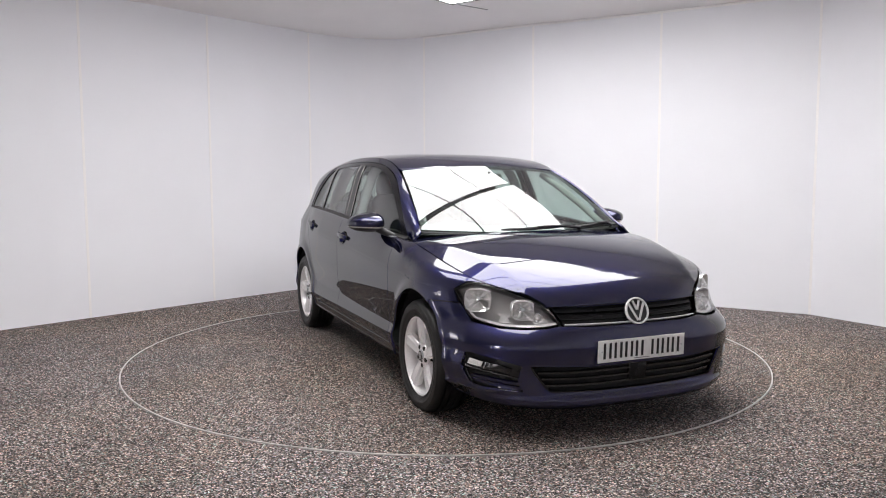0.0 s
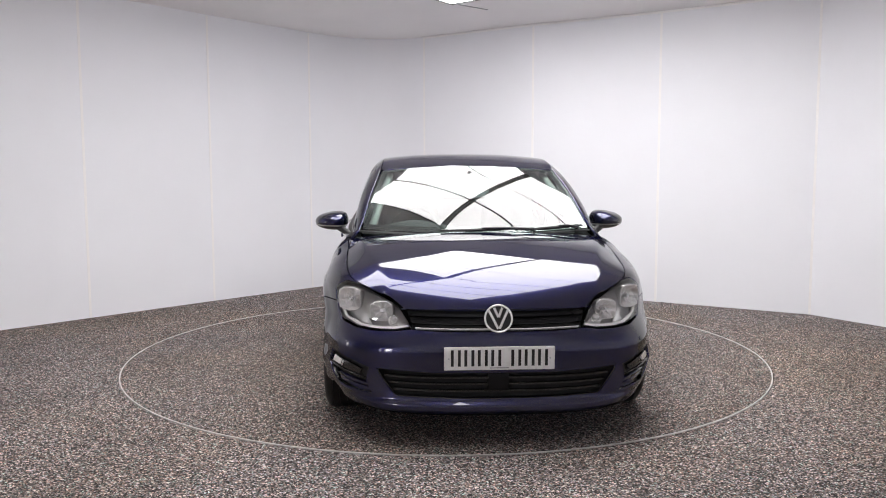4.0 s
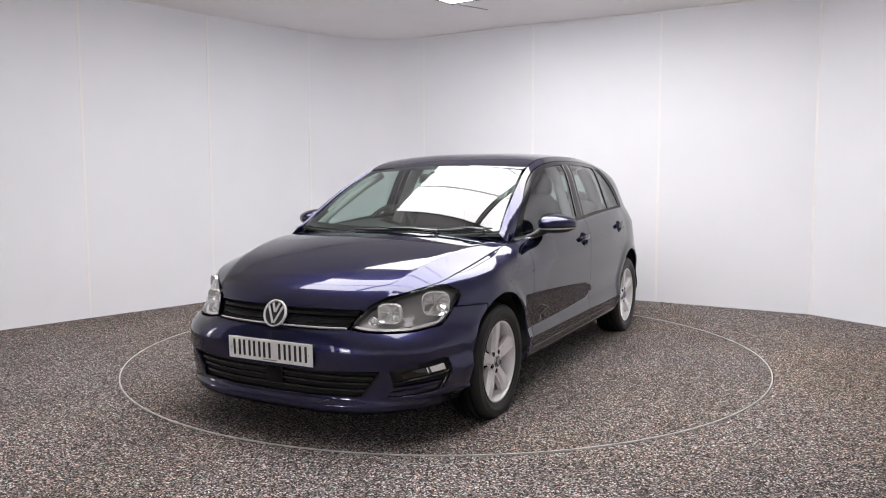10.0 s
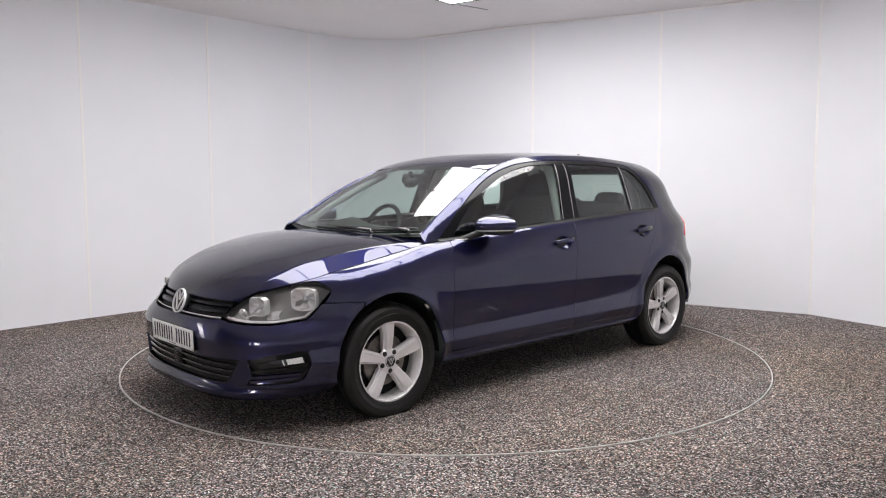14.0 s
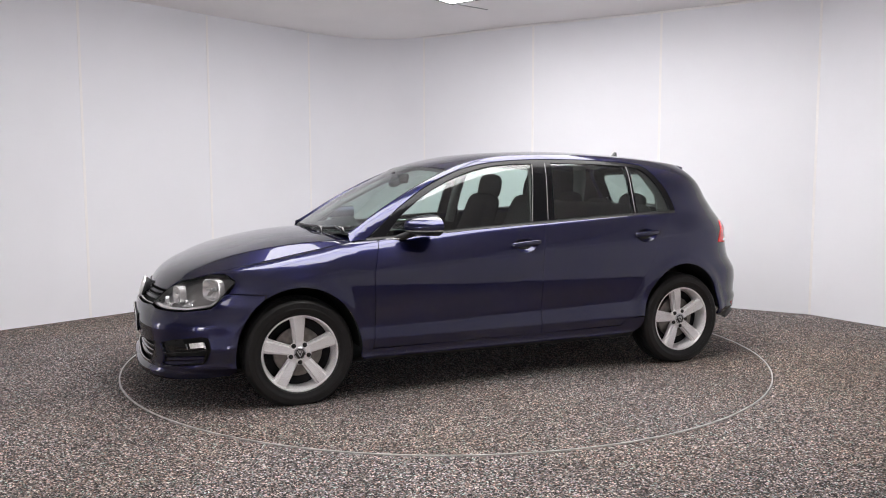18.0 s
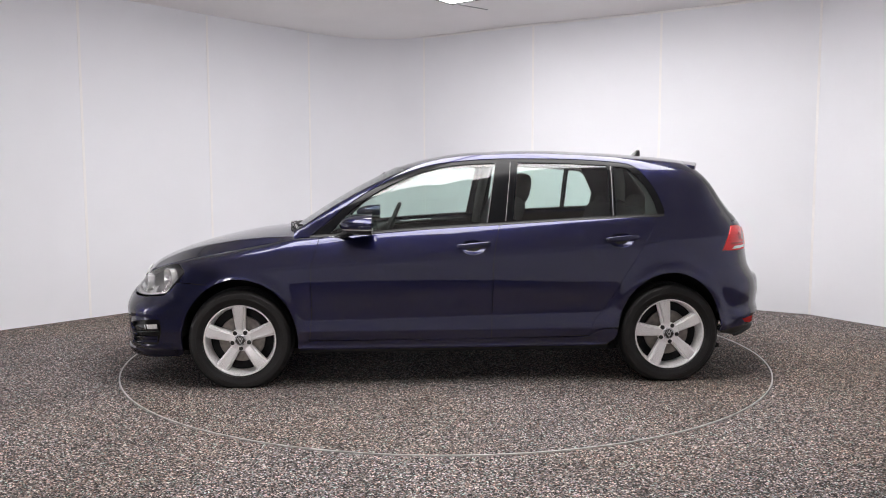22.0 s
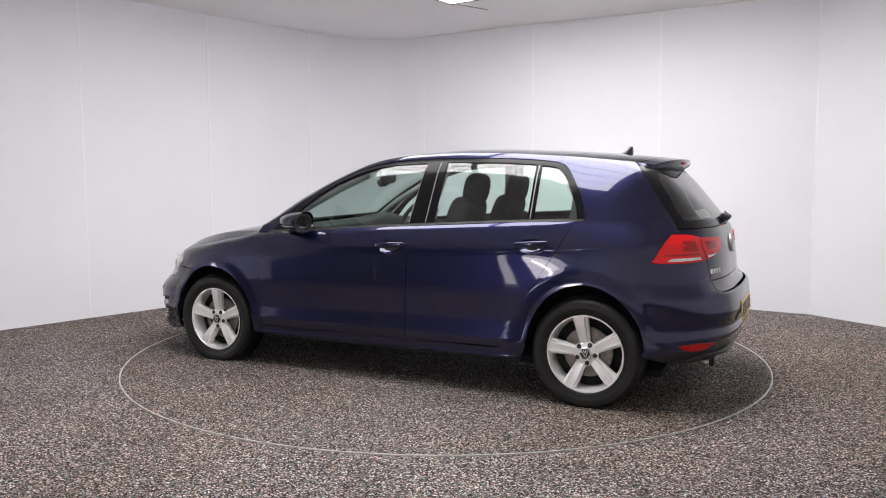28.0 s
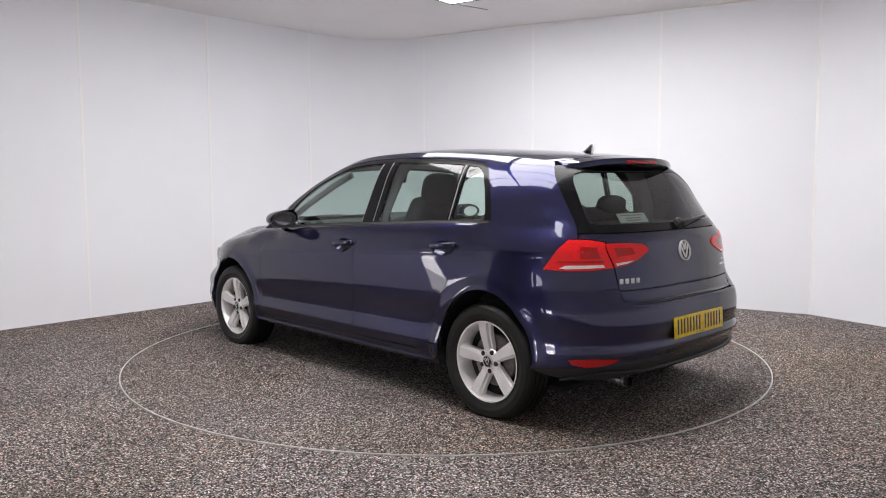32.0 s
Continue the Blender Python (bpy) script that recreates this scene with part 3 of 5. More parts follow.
def panel(name, outline, surf, material, parent, label="", holes=(), lines=(), cell=.03, gap=.002, depth=.012, lift=0.0, flip=False, mirror=False, stretch=1.0):
    """A sheet cut from a curved surface: its outline lies in the surface's own two coordinates, its rim is folded inwards by depth."""
    rim = shrink(outline, gap)
    cuts = [shrink(h, -gap) for h in holes]
    loops = [rim] + cuts
    lo, hi = rim.min(0), rim.max(0)
    gx, gy = np.meshgrid(np.arange(lo[0] + cell * stretch / 2, hi[0], cell * stretch), np.arange(lo[1] + cell / 2, hi[1], cell))
    gx[::2] += cell * stretch * .25
    grid = np.stack([gx.ravel(), gy.ravel()], 1)
    keep = inside(rim, grid)
    for c in cuts:
        keep &= ~inside(c, grid)
    grid = grid[keep]
    every = np.concatenate(loops)
    if len(grid):
        d = np.min(np.hypot((grid[:, None, 0] - every[None, :, 0]) / stretch, grid[:, None, 1] - every[None, :, 1]), axis=1)
        grid = grid[d > cell * .45]
    extra = np.array([p for ln in lines for p in ln]).reshape(-1, 2)
    if len(extra):
        keep = inside(rim, extra)
        for c in cuts:
            keep &= ~inside(c, extra)
        extra = extra[keep]
        extra = extra[np.min(np.hypot(extra[:, None, 0] - every[None, :, 0], extra[:, None, 1] - every[None, :, 1]), axis=1) > .004]
    if len(extra) and len(grid):
        grid = grid[np.min(np.hypot(grid[:, None, 0] - extra[None, :, 0], grid[:, None, 1] - extra[None, :, 1]), axis=1) > cell * .4]
    verts = np.concatenate([every, grid, extra]) if len(extra) else np.concatenate([every, grid])
    edges, start = [], 0
    for c in loops:
        n = len(c)
        edges += [(start + i, start + (i + 1) % n) for i in range(n)]
        start += n
    sc = np.array([1 / stretch, 1.0])
    co, _, tris, *_ = delaunay_2d_cdt([Vector(v) for v in verts * sc], edges, [], 0, 1e-7)
    q = np.array([tuple(v) for v in co]) / sc
    mid = np.array([(q[list(t)]).mean(0) for t in tris])
    ok = inside(rim, mid)
    for c in cuts:
        ok &= ~inside(c, mid)
    tris = [t for t, k in zip(tris, ok) if k]
    pos, nor = surf(q[:, 0], q[:, 1]), normals_of(surf, q, flip)
    pos = pos + nor * lift
    faces = [tuple(t) if not flip else tuple(t)[::-1] for t in tris]
    count = {}
    for f in faces:
        for i in range(len(f)):
            a, b = f[i], f[(i + 1) % len(f)]
            count[(a, b)] = 1
    open_edges = [e for e in count if (e[1], e[0]) not in count]
    P, N = list(pos), list(nor)
    if depth:
        twin = {}
        for a, b in open_edges:
            out = np.cross(pos[b] - pos[a], nor[a])
            out /= max(np.linalg.norm(out), 1e-9)
            for v in (a, b):
                twin.setdefault(v, []).append(out)
        ids = {}
        for v, o in twin.items():
            o = sum(o) / max(np.linalg.norm(sum(o)), 1e-9)
            ids[v] = (len(P), len(P) + 1)
            P += [pos[v], pos[v] - nor[v] * depth]
            N += [(o + nor[v]) / np.linalg.norm(o + nor[v]), o]
        for a, b in open_edges:
            faces.append((ids[b][0], ids[a][0], ids[a][1], ids[b][1]))
    P, N = np.array(P), np.array(N)

    def link(nm, P, N, faces):
        me = bpy.data.meshes.new(nm)
        me.from_pydata([tuple(p) for p in P], [], [tuple(f) for f in faces])
        me.materials.append(material)
        me.polygons.foreach_set("use_smooth", [True] * len(me.polygons))
        me.normals_split_custom_set_from_vertices([tuple(n) for n in N])
        ob = new(nm, me)
        ob.parent = parent
        return tagged(ob, label)
    ob = link(name, P, N, faces)
    if not mirror:
        return ob
    S = np.array([1, -1, 1])
    return ob, link(name, P * S, N * S, [f[::-1] for f in faces])


def flank(pts, step=.02, smooth=False, closed=False):
    """Points given as (length, height) on the left flank, as (s, z)."""
    p = np.array(along(pts, step, smooth, closed))
    return [tuple(v) for v in np.stack([s_at(p[:, 0], p[:, 1]), p[:, 1]], 1)]


def arch_path(k, a0, a1, n=30, grow=0.0):
    """The wheel arch k (0 front, 1 rear) from angle a0 to a1, in degrees from straight ahead."""
    hx, hz = HUBS[k]
    out = []
    for i in range(n + 1):
        a = radians(a0 + (a1 - a0) * i / n)
        rx = ((.348 if k == 0 else .338) if math.cos(a) > 0 else (.350 if k == 0 else .328)) + grow
        out.append((hx + rx * math.cos(a), hz + (ARCH[k] + grow) * math.sin(a)))
    return out


def sz(pts):
    p = np.array(pts)
    return [tuple(v) for v in np.stack([s_at(p[:, 0], p[:, 1]), p[:, 1]], 1)]


def both(half):
    """A closed outline from its half at s >= 0, given from the top centre to the bottom centre."""
    return half + [(-a, b) for a, b in half[::-1] if a > 1e-6]


def fold_lines():
    """Rows of points along the flank's folds, so that they stay crisp."""
    xs = np.linspace(1.7, -1.75, 173)
    rows = [[(float(s_at(x, crease_z(x) + d)), float(crease_z(x) + d)) for x in xs] for d in (.0, -.0025, -.010, -.024, .012)]
    rows += [[(float(s_at(x, z)), z) for x in xs] for z in (.232, .247, .262, .300, .335, .341, .347, .352, .358)]
    rows += [[(float(s_at(x, z)), z) for x, z in zip(xs, .412 + band_rise(xs) + d)] for d in (-.040, -.012, -.005, .0, .006, .018)]
    rows += [[(float(s_at(x, belt_z(x) - d)), float(belt_z(x) - d)) for x in xs] for d in (.006, .014, .024, .036)]
    return rows


FOLDS = fold_lines()
LIPS = [sz(arch_path(k, 185, -8, 60, g)) for k in (0, 1) for g in (.008, .018, .030, .044, .062, .085)]
SEAM = [(-1.90, .718), (-1.765, .719), (-1.70, .703), (-1.668, .62), (-1.632, .53)]
car = thing("car", "dark blue five-door hatchback with alloy wheels, standing on the turntable", "car")

# outlines that neighbours share, as (length, height)
DOOR_FRONT = [(.838, .903), (.864, .809), (.887, .706), (.883, .50), (.897, .288)]
DOOR_MID = [(-.257, .977), (-.222, .807), (-.213, .635), (-.204, .288)]
DOOR_REAR = [(-1.238, 1.022), (-1.149, .857), (-1.05, .703), (-.967, .565), (-.905, .47), (-.84, .39), (-.805, .30)]
GLAZE_TOP = [(.902, .906), (.80, .99), (.686, 1.089), (.507, 1.206), (.328, 1.291), (.15, 1.345), (-.027, 1.371), (-.2, 1.383), (-.38, 1.387), (-.73, 1.383), (-.98, 1.368), (-1.10, 1.352),
             (-1.15, 1.325), (-1.20, 1.265), (-1.255, 1.17), (-1.292, 1.06), (-1.286, 1.034)]
LAMP = [(.300, .562), (.318, .605), (.345, .651), (.40, .685), (.449, .709), (.53, .739), (.585, .7435), (.600, .742), (.658, .711), (.662, .701), (.659, .690), (.620, .585), (.607, .563), (.50, .544), (.42, .543), (.35, .548)]


def belt_path(x0, x1, drop=0.0, step=.03):
    n = max(2, int(abs(x1 - x0) / step))
    return [(x0 + (x1 - x0) * i / n, float(belt_z(x0 + (x1 - x0) * i / n)) - drop) for i in range(n + 1)]


def rail_path(x0, x1, step=.03):
    n = max(2, int(abs(x1 - x0) / step))
    return [(x0 + (x1 - x0) * i / n, float(rail_z(x0 + (x1 - x0) * i / n))) for i in range(n + 1)]


# front wings
d_front = along(DOOR_FRONT, .02, True)
top = belt_path(.838, 1.765)
lamp_back = [(1.757, .7395), (1.715, .7445), (1.700, .744), (1.661, .7135), (1.656, .703), (1.659, .691), (1.676, .663), (1.694, .6395)]
wing = top + along(lamp_back, .02) + along([(1.694, .6395), (1.50, .632)], .02)[1:]
wing = [p for p in wing] + [p for p in arch_path(0, 58, 187)] + [(.955, .235), (.90, .236)] + d_front[::-1]
panel("wing", sz(wing), wall, PAINT, car, "dark blue front wing", lines=FOLDS + LIPS[:6], mirror=True)

def handle_oval(x0, z0, n=40):
    """The outline of the hollow behind a door handle whose front end lies at x0, z0."""
    return [(float(s_at(x0 - .098 + .080 * math.cos(a), z0 - .006 + .044 * math.sin(a))), z0 - .006 + .044 * math.sin(a)) for a in np.linspace(0, 2 * math.pi, n + 1)[:-1]]


HANDLES = ((.004, .852), (-.907, .889))

# doors: skins below the waist line
skin = d_front[:-1] + along([DOOR_FRONT[-1], DOOR_MID[-1]], .03)[:-1] + along(DOOR_MID, .02, True)[::-1][:-1] + belt_path(-.257, .838)[:-1]
front_doors = panel("front_door", sz(skin), wall, PAINT, car, "dark blue front door", lines=FOLDS, holes=[handle_oval(*HANDLES[0])], mirror=True)
skin = along(DOOR_MID, .02, True)[:-1] + along([DOOR_MID[-1], DOOR_REAR[-1]], .03)[:-1] + along(DOOR_REAR, .02, True)[::-1][:-1] + belt_path(-1.238, -.257)[:-1]
rear_doors = panel("rear_door", sz(skin), wall, PAINT, car, "dark blue rear door", lines=FOLDS, holes=[handle_oval(*HANDLES[1])], mirror=True)

# sills
sill = along([(.958, .230), (.90, .283), (-.80, .292), (-.86, .335), (-.945, .347)], .04) + along([(-.982, .344), (-.981, .31), (-.968, .275), (-.92, .244), (-.80, .232), (.90, .226), (.955, .222)], .04)
panel("sill", sz(sill), wall, PAINT, car, "dark blue sill", lines=FOLDS, mirror=True)

# rear quarters with the C-pillars
gate_edge = [(2 + SIDE - .535 - .040 * (z - .967) / .368, z) for z in np.linspace(1.335, .967, 20)]
lamp_rear_outer = [(.572, .962), (.60, .92), (.635, .86), (.662, .812), (.575, .806), (.48, .808), (.402, .818)]
quarter = sz(along(DOOR_REAR, .02, True)[::-1]) + sz(along([(-1.238, 1.022), (-1.286, 1.030)], .02)[1:]) + sz(along(GLAZE_TOP, .02, True)[::-1][1:])
cut = [i for i, p in enumerate(quarter) if i > 40 and p[1] > 1.35][0]
quarter = quarter[:cut + 1] + sz(rail_path(-1.10, -1.50)) + gate_edge
quarter += [(2 + SIDE - t, z) for t, z in along(lamp_rear_outer, .02)] + [(2 + SIDE - t, z) for t, z in along([(.398, .80), (.388, .72)], .02)]
quarter += sz(along(SEAM, .02, True))
quarter += sz(arch_path(1, 145, 8, 30)) + sz(along([(-.984, .349), (-.945, .351), (-.865, .339), (-.805, .30)], .02))
panel("rear_quarter", quarter, wall, PAINT, car, "dark blue rear quarter panel with pillar", lines=FOLDS[:14] + LIPS[6:], gap=.0002, mirror=True)

# roof side rails with the windscreen pillars
rail = rail_path(1.0, -1.10) + [(-1.10, 1.353)] + along(GLAZE_TOP[:12], .02, True)[::-1] + belt_path(.915, 1.0, -.002)
panel("side_rail", sz(rail), wall, PAINT, car, "dark blue roof side rail and screen pillar", mirror=True)

# dark frame round the side windows, with the panes
glaze = along(GLAZE_TOP, .02, True) + belt_path(-1.286, .902)[1:]
pane_front = along([(.775, .932), (.66, 1.055), (.50, 1.173), (.33, 1.258), (.15, 1.318), (-.02, 1.347), (-.246, 1.358)], .02, True) + along([(-.246, 1.358), (-.182, .992)], .03)[1:]
pane_front += belt_path(-.182, .775, -.018)[1:-1]
pane_rear = along([(-.352, 1.012), (-.392, 1.362), (-.73, 1.356), (-.962, 1.343)], .03) + along([(-.962, 1.343), (-.952, 1.030)], .03)[1:] + belt_path(-.952, -.352, -.016)[1:-1]
pane_small = along([(-.99, 1.034), (-1.0, 1.338), (-1.085, 1.327), (-1.135, 1.288), (-1.19, 1.205), (-1.235, 1.10), (-1.245, 1.043)], .02) + [(-1.20, 1.039)]
panel("window_frame", sz(glaze), wall, FRAME_BLACK, car, "black window frame and centre pillar", holes=[sz(pane_front), sz(pane_rear), sz(pane_small)], lift=-.003, mirror=True, depth=.02)
for n, q in (("front_window", pane_front), ("rear_window", pane_rear), ("quarter_window", pane_small)):
    panel(n, sz(q), wall, GLASS, car, "clear green-tinted side glass", lift=-.008, depth=.004, gap=-.003, mirror=True)
def upright_strip(name, a, b, half, label):
    """A slim pale strip that runs up the side glazing from a to b."""
    p = np.array(sz(along([a, b], .03)))
    o = np.array([half, 0])
    panel(name, [tuple(v) for v in p - o] + [tuple(v) for v in (p + o)[::-1]], wall, GREY_METAL, car, label, lift=-.001, depth=.006, gap=0, mirror=True)


# two pale strips stand in for gleams on the gloss black frame
upright_strip("frame_gleam", (-.187, .996), (-.251, 1.356), .0013, "pale strip for the gleam along the front door window's edge")
upright_strip("frame_gleam", (-.300, 1.002), (-.345, 1.362), .0013, "pale strip for the gleam along the rear door frame")
upright_strip("window_divider", (-.970, 1.034), (-.981, 1.340), .0026, "bright upright divider of the rear door window")
strip = belt_path(.90, -1.285, .001) + belt_path(-1.285, .90, -.013)
panel("waist_seal", sz(strip), wall, RUBBER_SEAL, car, "black waist seal below the windows", lift=.002, depth=.006, gap=0, mirror=True)

# bonnet: its edge lies on the flanks and the nose
edge_s = np.concatenate([np.linspace(0, .34, 30), s_at(np.linspace(1.989, .99, 60), belt_z(np.linspace(1.989, .99, 60)))])
edge_zz = np.concatenate([.648 + .004 * np.linspace(0, 1, 30), belt_z(np.linspace(1.989, .99, 60))])
EDGE = wall(edge_s, edge_zz)
order = np.argsort(EDGE[:, 0])
EX, EY, EZ = EDGE[order, 0], EDGE[order, 1], EDGE[order, 2]
KX = np.array([.99, 1.15, 1.32, 1.5, 1.62, 1.72, 1.82, 1.93, 2.01, 2.05, 2.067])
edge_y = spline(*[(x, y) for x, y in zip(KX, np.interp(KX, EX, EY))])
edge_h = spline(*[(x, z) for x, z in zip(KX, np.interp(KX, EX, EZ))])
fold_y = spline((.95, .735), (1.2, .693), (2.02, .493), (2.10, .473))


def bonnet_middle(x, a):
    """The bonnet within its two folds; the leading edge is drawn back towards the lamps."""
    w = np.clip((x - 1.58) / .44, 0, 1)
    w = w * w * (3 - 2 * w)
    return hood_z(x + w * .077 * (a / .465) ** 2.45) - .030 * (1 - w) * (a / .65) ** 2.2


def bonnet_surface(x, y):
    x, a = np.asarray(x, float), np.abs(np.asarray(y, float))
    yb, zb, yk = edge_y(x), edge_h(x), fold_y(x)
    inner = bonnet_middle(x, a)
    zk = bonnet_middle(x, yk)
    outer = zk + np.minimum((zb - zk) / np.maximum(yb - yk, .02), 0) * (a - yk)
    d = inner - outer
    folded = .5 * (inner + outer - np.sqrt(d * d + .003 ** 2)) + .0008
    wide = np.clip((yb - yk - .004) / .03, 0, 1)
    return np.stack([x, np.asarray(y, float), inner + (folded - inner) * wide], -1)


back = [(1.100 - .150 * (y / .72) ** 2, y) for y in np.linspace(.715, 0, 24)]
half = back[::-1] + [(x, y) for x, y in zip(EDGE[::-1, 0], EDGE[::-1, 1])]
hood = [(x, y) for x, y in half if y > .002]
hood = hood + [(x, -y) for x, y in hood[::-1]]
folds = [[(x, sg * (float(fold_y(x)) + o)) for x in np.linspace(1.0, 2.03, 70)] for o in (-.03, -.012, 0, .012, .03) for sg in (1, -1)]
panel("bonnet", hood, bonnet_surface, PAINT, car, "dark blue bonnet", gap=.001, cell=.0125, lines=folds)


def screen_surface(a, b):
    """Windscreen: a across (-1 to 1), b up (0 to 1)."""
    a, b = np.asarray(a, float), np.asarray(b, float)
    base = np.stack([1.075 - .125 * a * a, .693 * a, .938 + .020 * a * a], -1)
    head = np.stack([.365 - .055 * a * a, .578 * a, 1.346 - .030 * a * a], -1)
    p = base + (head - base) * b[..., None]
    bow = np.sin(np.pi * b) * .018
    p[..., 0] += bow * .5
    p[..., 2] += bow * .87
    return p


full = along([(-1, 0), (1, 0), (1, 1), (-1, 1)], .05, False, True)
clear = along([(-.955, .07), (.955, .07), (.955, .955), (-.955, .955)], .05, False, True)
panel("windscreen_surround", full, screen_surface, BLACK_GLOSS, car, "black edge band of the windscreen", holes=[clear], cell=.06, gap=0, depth=.006, lift=-.001)
panel("windscreen", full, screen_surface, SCREEN_GLASS, car, "laminated green-tinted windscreen", cell=.06, gap=.001, depth=.005, lift=.002)

RX = np.linspace(-1.55, 1.0, 52)
ROOF_EDGE = wall(s_at(RX, rail_z(RX)), rail_z(RX))[:, 1]
roof_y = curve((-1.80, float(ROOF_EDGE[0]) - .05), *[(float(a), float(b)) for a, b in zip(RX, ROOF_EDGE)])


def roof_surface(x, y):
    x, y = np.asarray(x, float), np.asarray(y, float)
    ry, rz, zc = roof_y(x), rail_z(x), roof_z(x)
    q = np.clip(np.abs(y) / ry, 0, 1.03)
    return np.stack([x, y, zc + (rz - zc) * q ** 2.7], -1)


lead = [(.365 - .055 * a * a + .004, .578 * a) for a in np.linspace(-1, 1, 30)]
left = [(x, float(roof_y(x)) - .002) for x in np.linspace(.305, -1.508, 60)]
tailend = [(-1.60 + .090 * (a * a), float(roof_y(-1.51)) * a) for a in np.linspace(1, -1, 24)][1:-1]
panel("roof", lead + left[1:] + tailend + [(x, -y) for x, y in left[::-1][:-1]], roof_surface, PAINT, car, "dark blue roof", cell=.04, gap=.0025)

# front bumper with its openings
bt = [(0, .548), (.10, .548), (.20, .547), (.30, .553), (.35, .541), (.42, .536), (.50, .537), (.609, .557), (.623, .583), (.6405, .628), (.645, .6365)]
half = along(bt, .02) + sz(along([(1.696, .6375), (1.502, .630)], .02))[1:] + sz(arch_path(0, 56, -12, 24)) + along([(.70, .185), (.60, .168), (.45, .155), (.25, .145), (0, .142)], .02)
low_grille = [(.0, .352), (.20, .352), (.398, .366), (.385, .33), (.360, .262), (.346, .243), (.15, .234), (0, .232)]
fog = along([(.425, .366), (.50, .392), (.60, .412), (.624, .407), (.628, .345), (.610, .272), (.598, .258), (.50, .247), (.425, .240), (.445, .280)], .02, False, True)
panel("front_bumper", both(half), wall, PAINT, car, "dark blue front bumper", holes=[both(along(low_grille, .02)), fog, [(-a, b) for a, b in fog]], cell=.025, depth=.02,
      lines=[[(t, z) for t in np.linspace(-.66, .66, 67)] for z in (.158, .180, .192, .205, .215, .225, .52, .54)])

# tail: gate, glass, bumper and lower valance
edge_low = [(0, .640), (.20, .640), (.345, .642), (.372, .66), (.383, .703)]
edge_mid = [(.384, .708), (.390, .76), (.397, .816), (.416, .88), (.430, .948), (.50, .962), (.528, .966), (.531, .987)]
panel("tailgate_lower", both(along([(0, .7035), (.383, .7035)], .02) + along(edge_low, .02)[::-1][1:]), tail, PAINT, car, "dark blue lower tailgate edge", flip=True)
panel("tailgate", both(along([(0, .987), (.531, .987)], .02) + along(edge_mid, .02)[::-1][1:] + along([(.384, .7055), (0, .7055)], .02)[1:]), tail, PAINT, car, "dark blue tailgate", flip=True)
rear_full = both(along([(0, 1.335), (.5755, 1.335)], .03) + along([(.5755, 1.335), (.5378, .990)], .03)[1:] + along([(.5378, .990), (0, .990)], .03)[1:])
rear_clear = both(along([(0, 1.300), (.43, 1.298), (.472, 1.285), (.485, 1.25), (.492, 1.07), (.487, 1.045), (.465, 1.034), (0, 1.030)], .03))
panel("rear_screen_surround", rear_full, tail, FRAME_BLACK, car, "black edge band of the rear window", holes=[rear_clear], flip=True, lift=-.002)
panel("rear_screen", rear_clear, tail, REAR_GLASS, car, "dark green-tinted rear window", flip=True, gap=-.003, depth=.004, lift=-.005)
bump = along([(0, .636), (.345, .638), (.378, .66), (.386, .715), (.40, .715)], .02) + [(2 + SIDE - a, b) for a, b in sz(along(SEAM, .02, True))]
bump += [(2 + SIDE - a, b) for a, b in sz(arch_path(1, 145, 172, 10))] + along([(.705, .315), (.595, .335), (.405, .352), (.19, .346), (0, .346)], .02)
panel("rear_bumper", both(bump), tail, PAINT, car, "dark blue rear bumper", flip=True, cell=.025, gap=.0002,
      lines=[[(2 + SIDE - a, b) for a, b in ln] for ln in LIPS[6:]] + [[(t, z) for t in np.linspace(-.68, .68, 69)] for z in (.382, .402, .413, .430, .447, .456, .595, .615, .630)])
val = along([(0, .344), (.19, .344), (.405, .350), (.595, .333), (.70, .313)], .02) + along([(.70, .313), (.685, .298), (.62, .275), (.54, .262), (.40, .262), (.30, .275), (0, .27)], .02)[1:]
panel("rear_valance", both(val), tail, BLACK, car, "black plastic rear valance", flip=True, lift=-.012, depth=.03)

# dark inner shell below the windows, and the wheel housings
shell = both(along([(0, .53), (.34, .53), (.66, .53)], .03) + sz(belt_path(1.55, -1.25, .02, .06))
             + sz(along([(-1.25, 1.0), (-1.55, .95), (-1.66, .60), (-1.655, .42)], .05)) + sz(arch_path(1, 160, -5, 30, .012)) + sz(along([(-.95, .20), (.95, .20)], .06)) + sz(arch_path(0, 185, -5, 30, .012)) + along([(.68, .17), (0, .16)], .04))
panel("body_shell", shell, lambda s, z: wall(s, z) * np.array([.985, .975, 1.0]), SHELL, car, "dark inner body shell", gap=.01, depth=0, cell=.05)

# ---- the car's fittings ----


def lathe(bm, profile, n=48, a0=0.0, a1=360.0):
    """Turns (radius, y) pairs about the y axis."""
    full = abs(a1 - a0) >= 359.9
    m = n if full else n + 1
    rings = [[bm.verts.new((r * math.cos(radians(a0 + (a1 - a0) * i / n)), y, r * math.sin(radians(a0 + (a1 - a0) * i / n)))) for i in range(m)] for r, y in profile]
    for p, q in zip(rings[:-1], rings[1:]):
        for i in range(n):
            j = (i + 1) % m
            bm.faces.new((p[i], q[i], q[j], p[j]))
    return rings


def turned(name, profile, material, parent, label="", n=48, m=None, **k):
    bm = bmesh.new()
    lathe(bm, profile, n, **k)
    bmesh.ops.remove_doubles(bm, verts=bm.verts, dist=1e-6)
    bmesh.ops.recalc_face_normals(bm, faces=bm.faces)
    if m is not None:
        bm.transform(m)
    ob = part(name, bm, material, parent, label, smooth=True)
    sharpen(ob.data)
    return ob


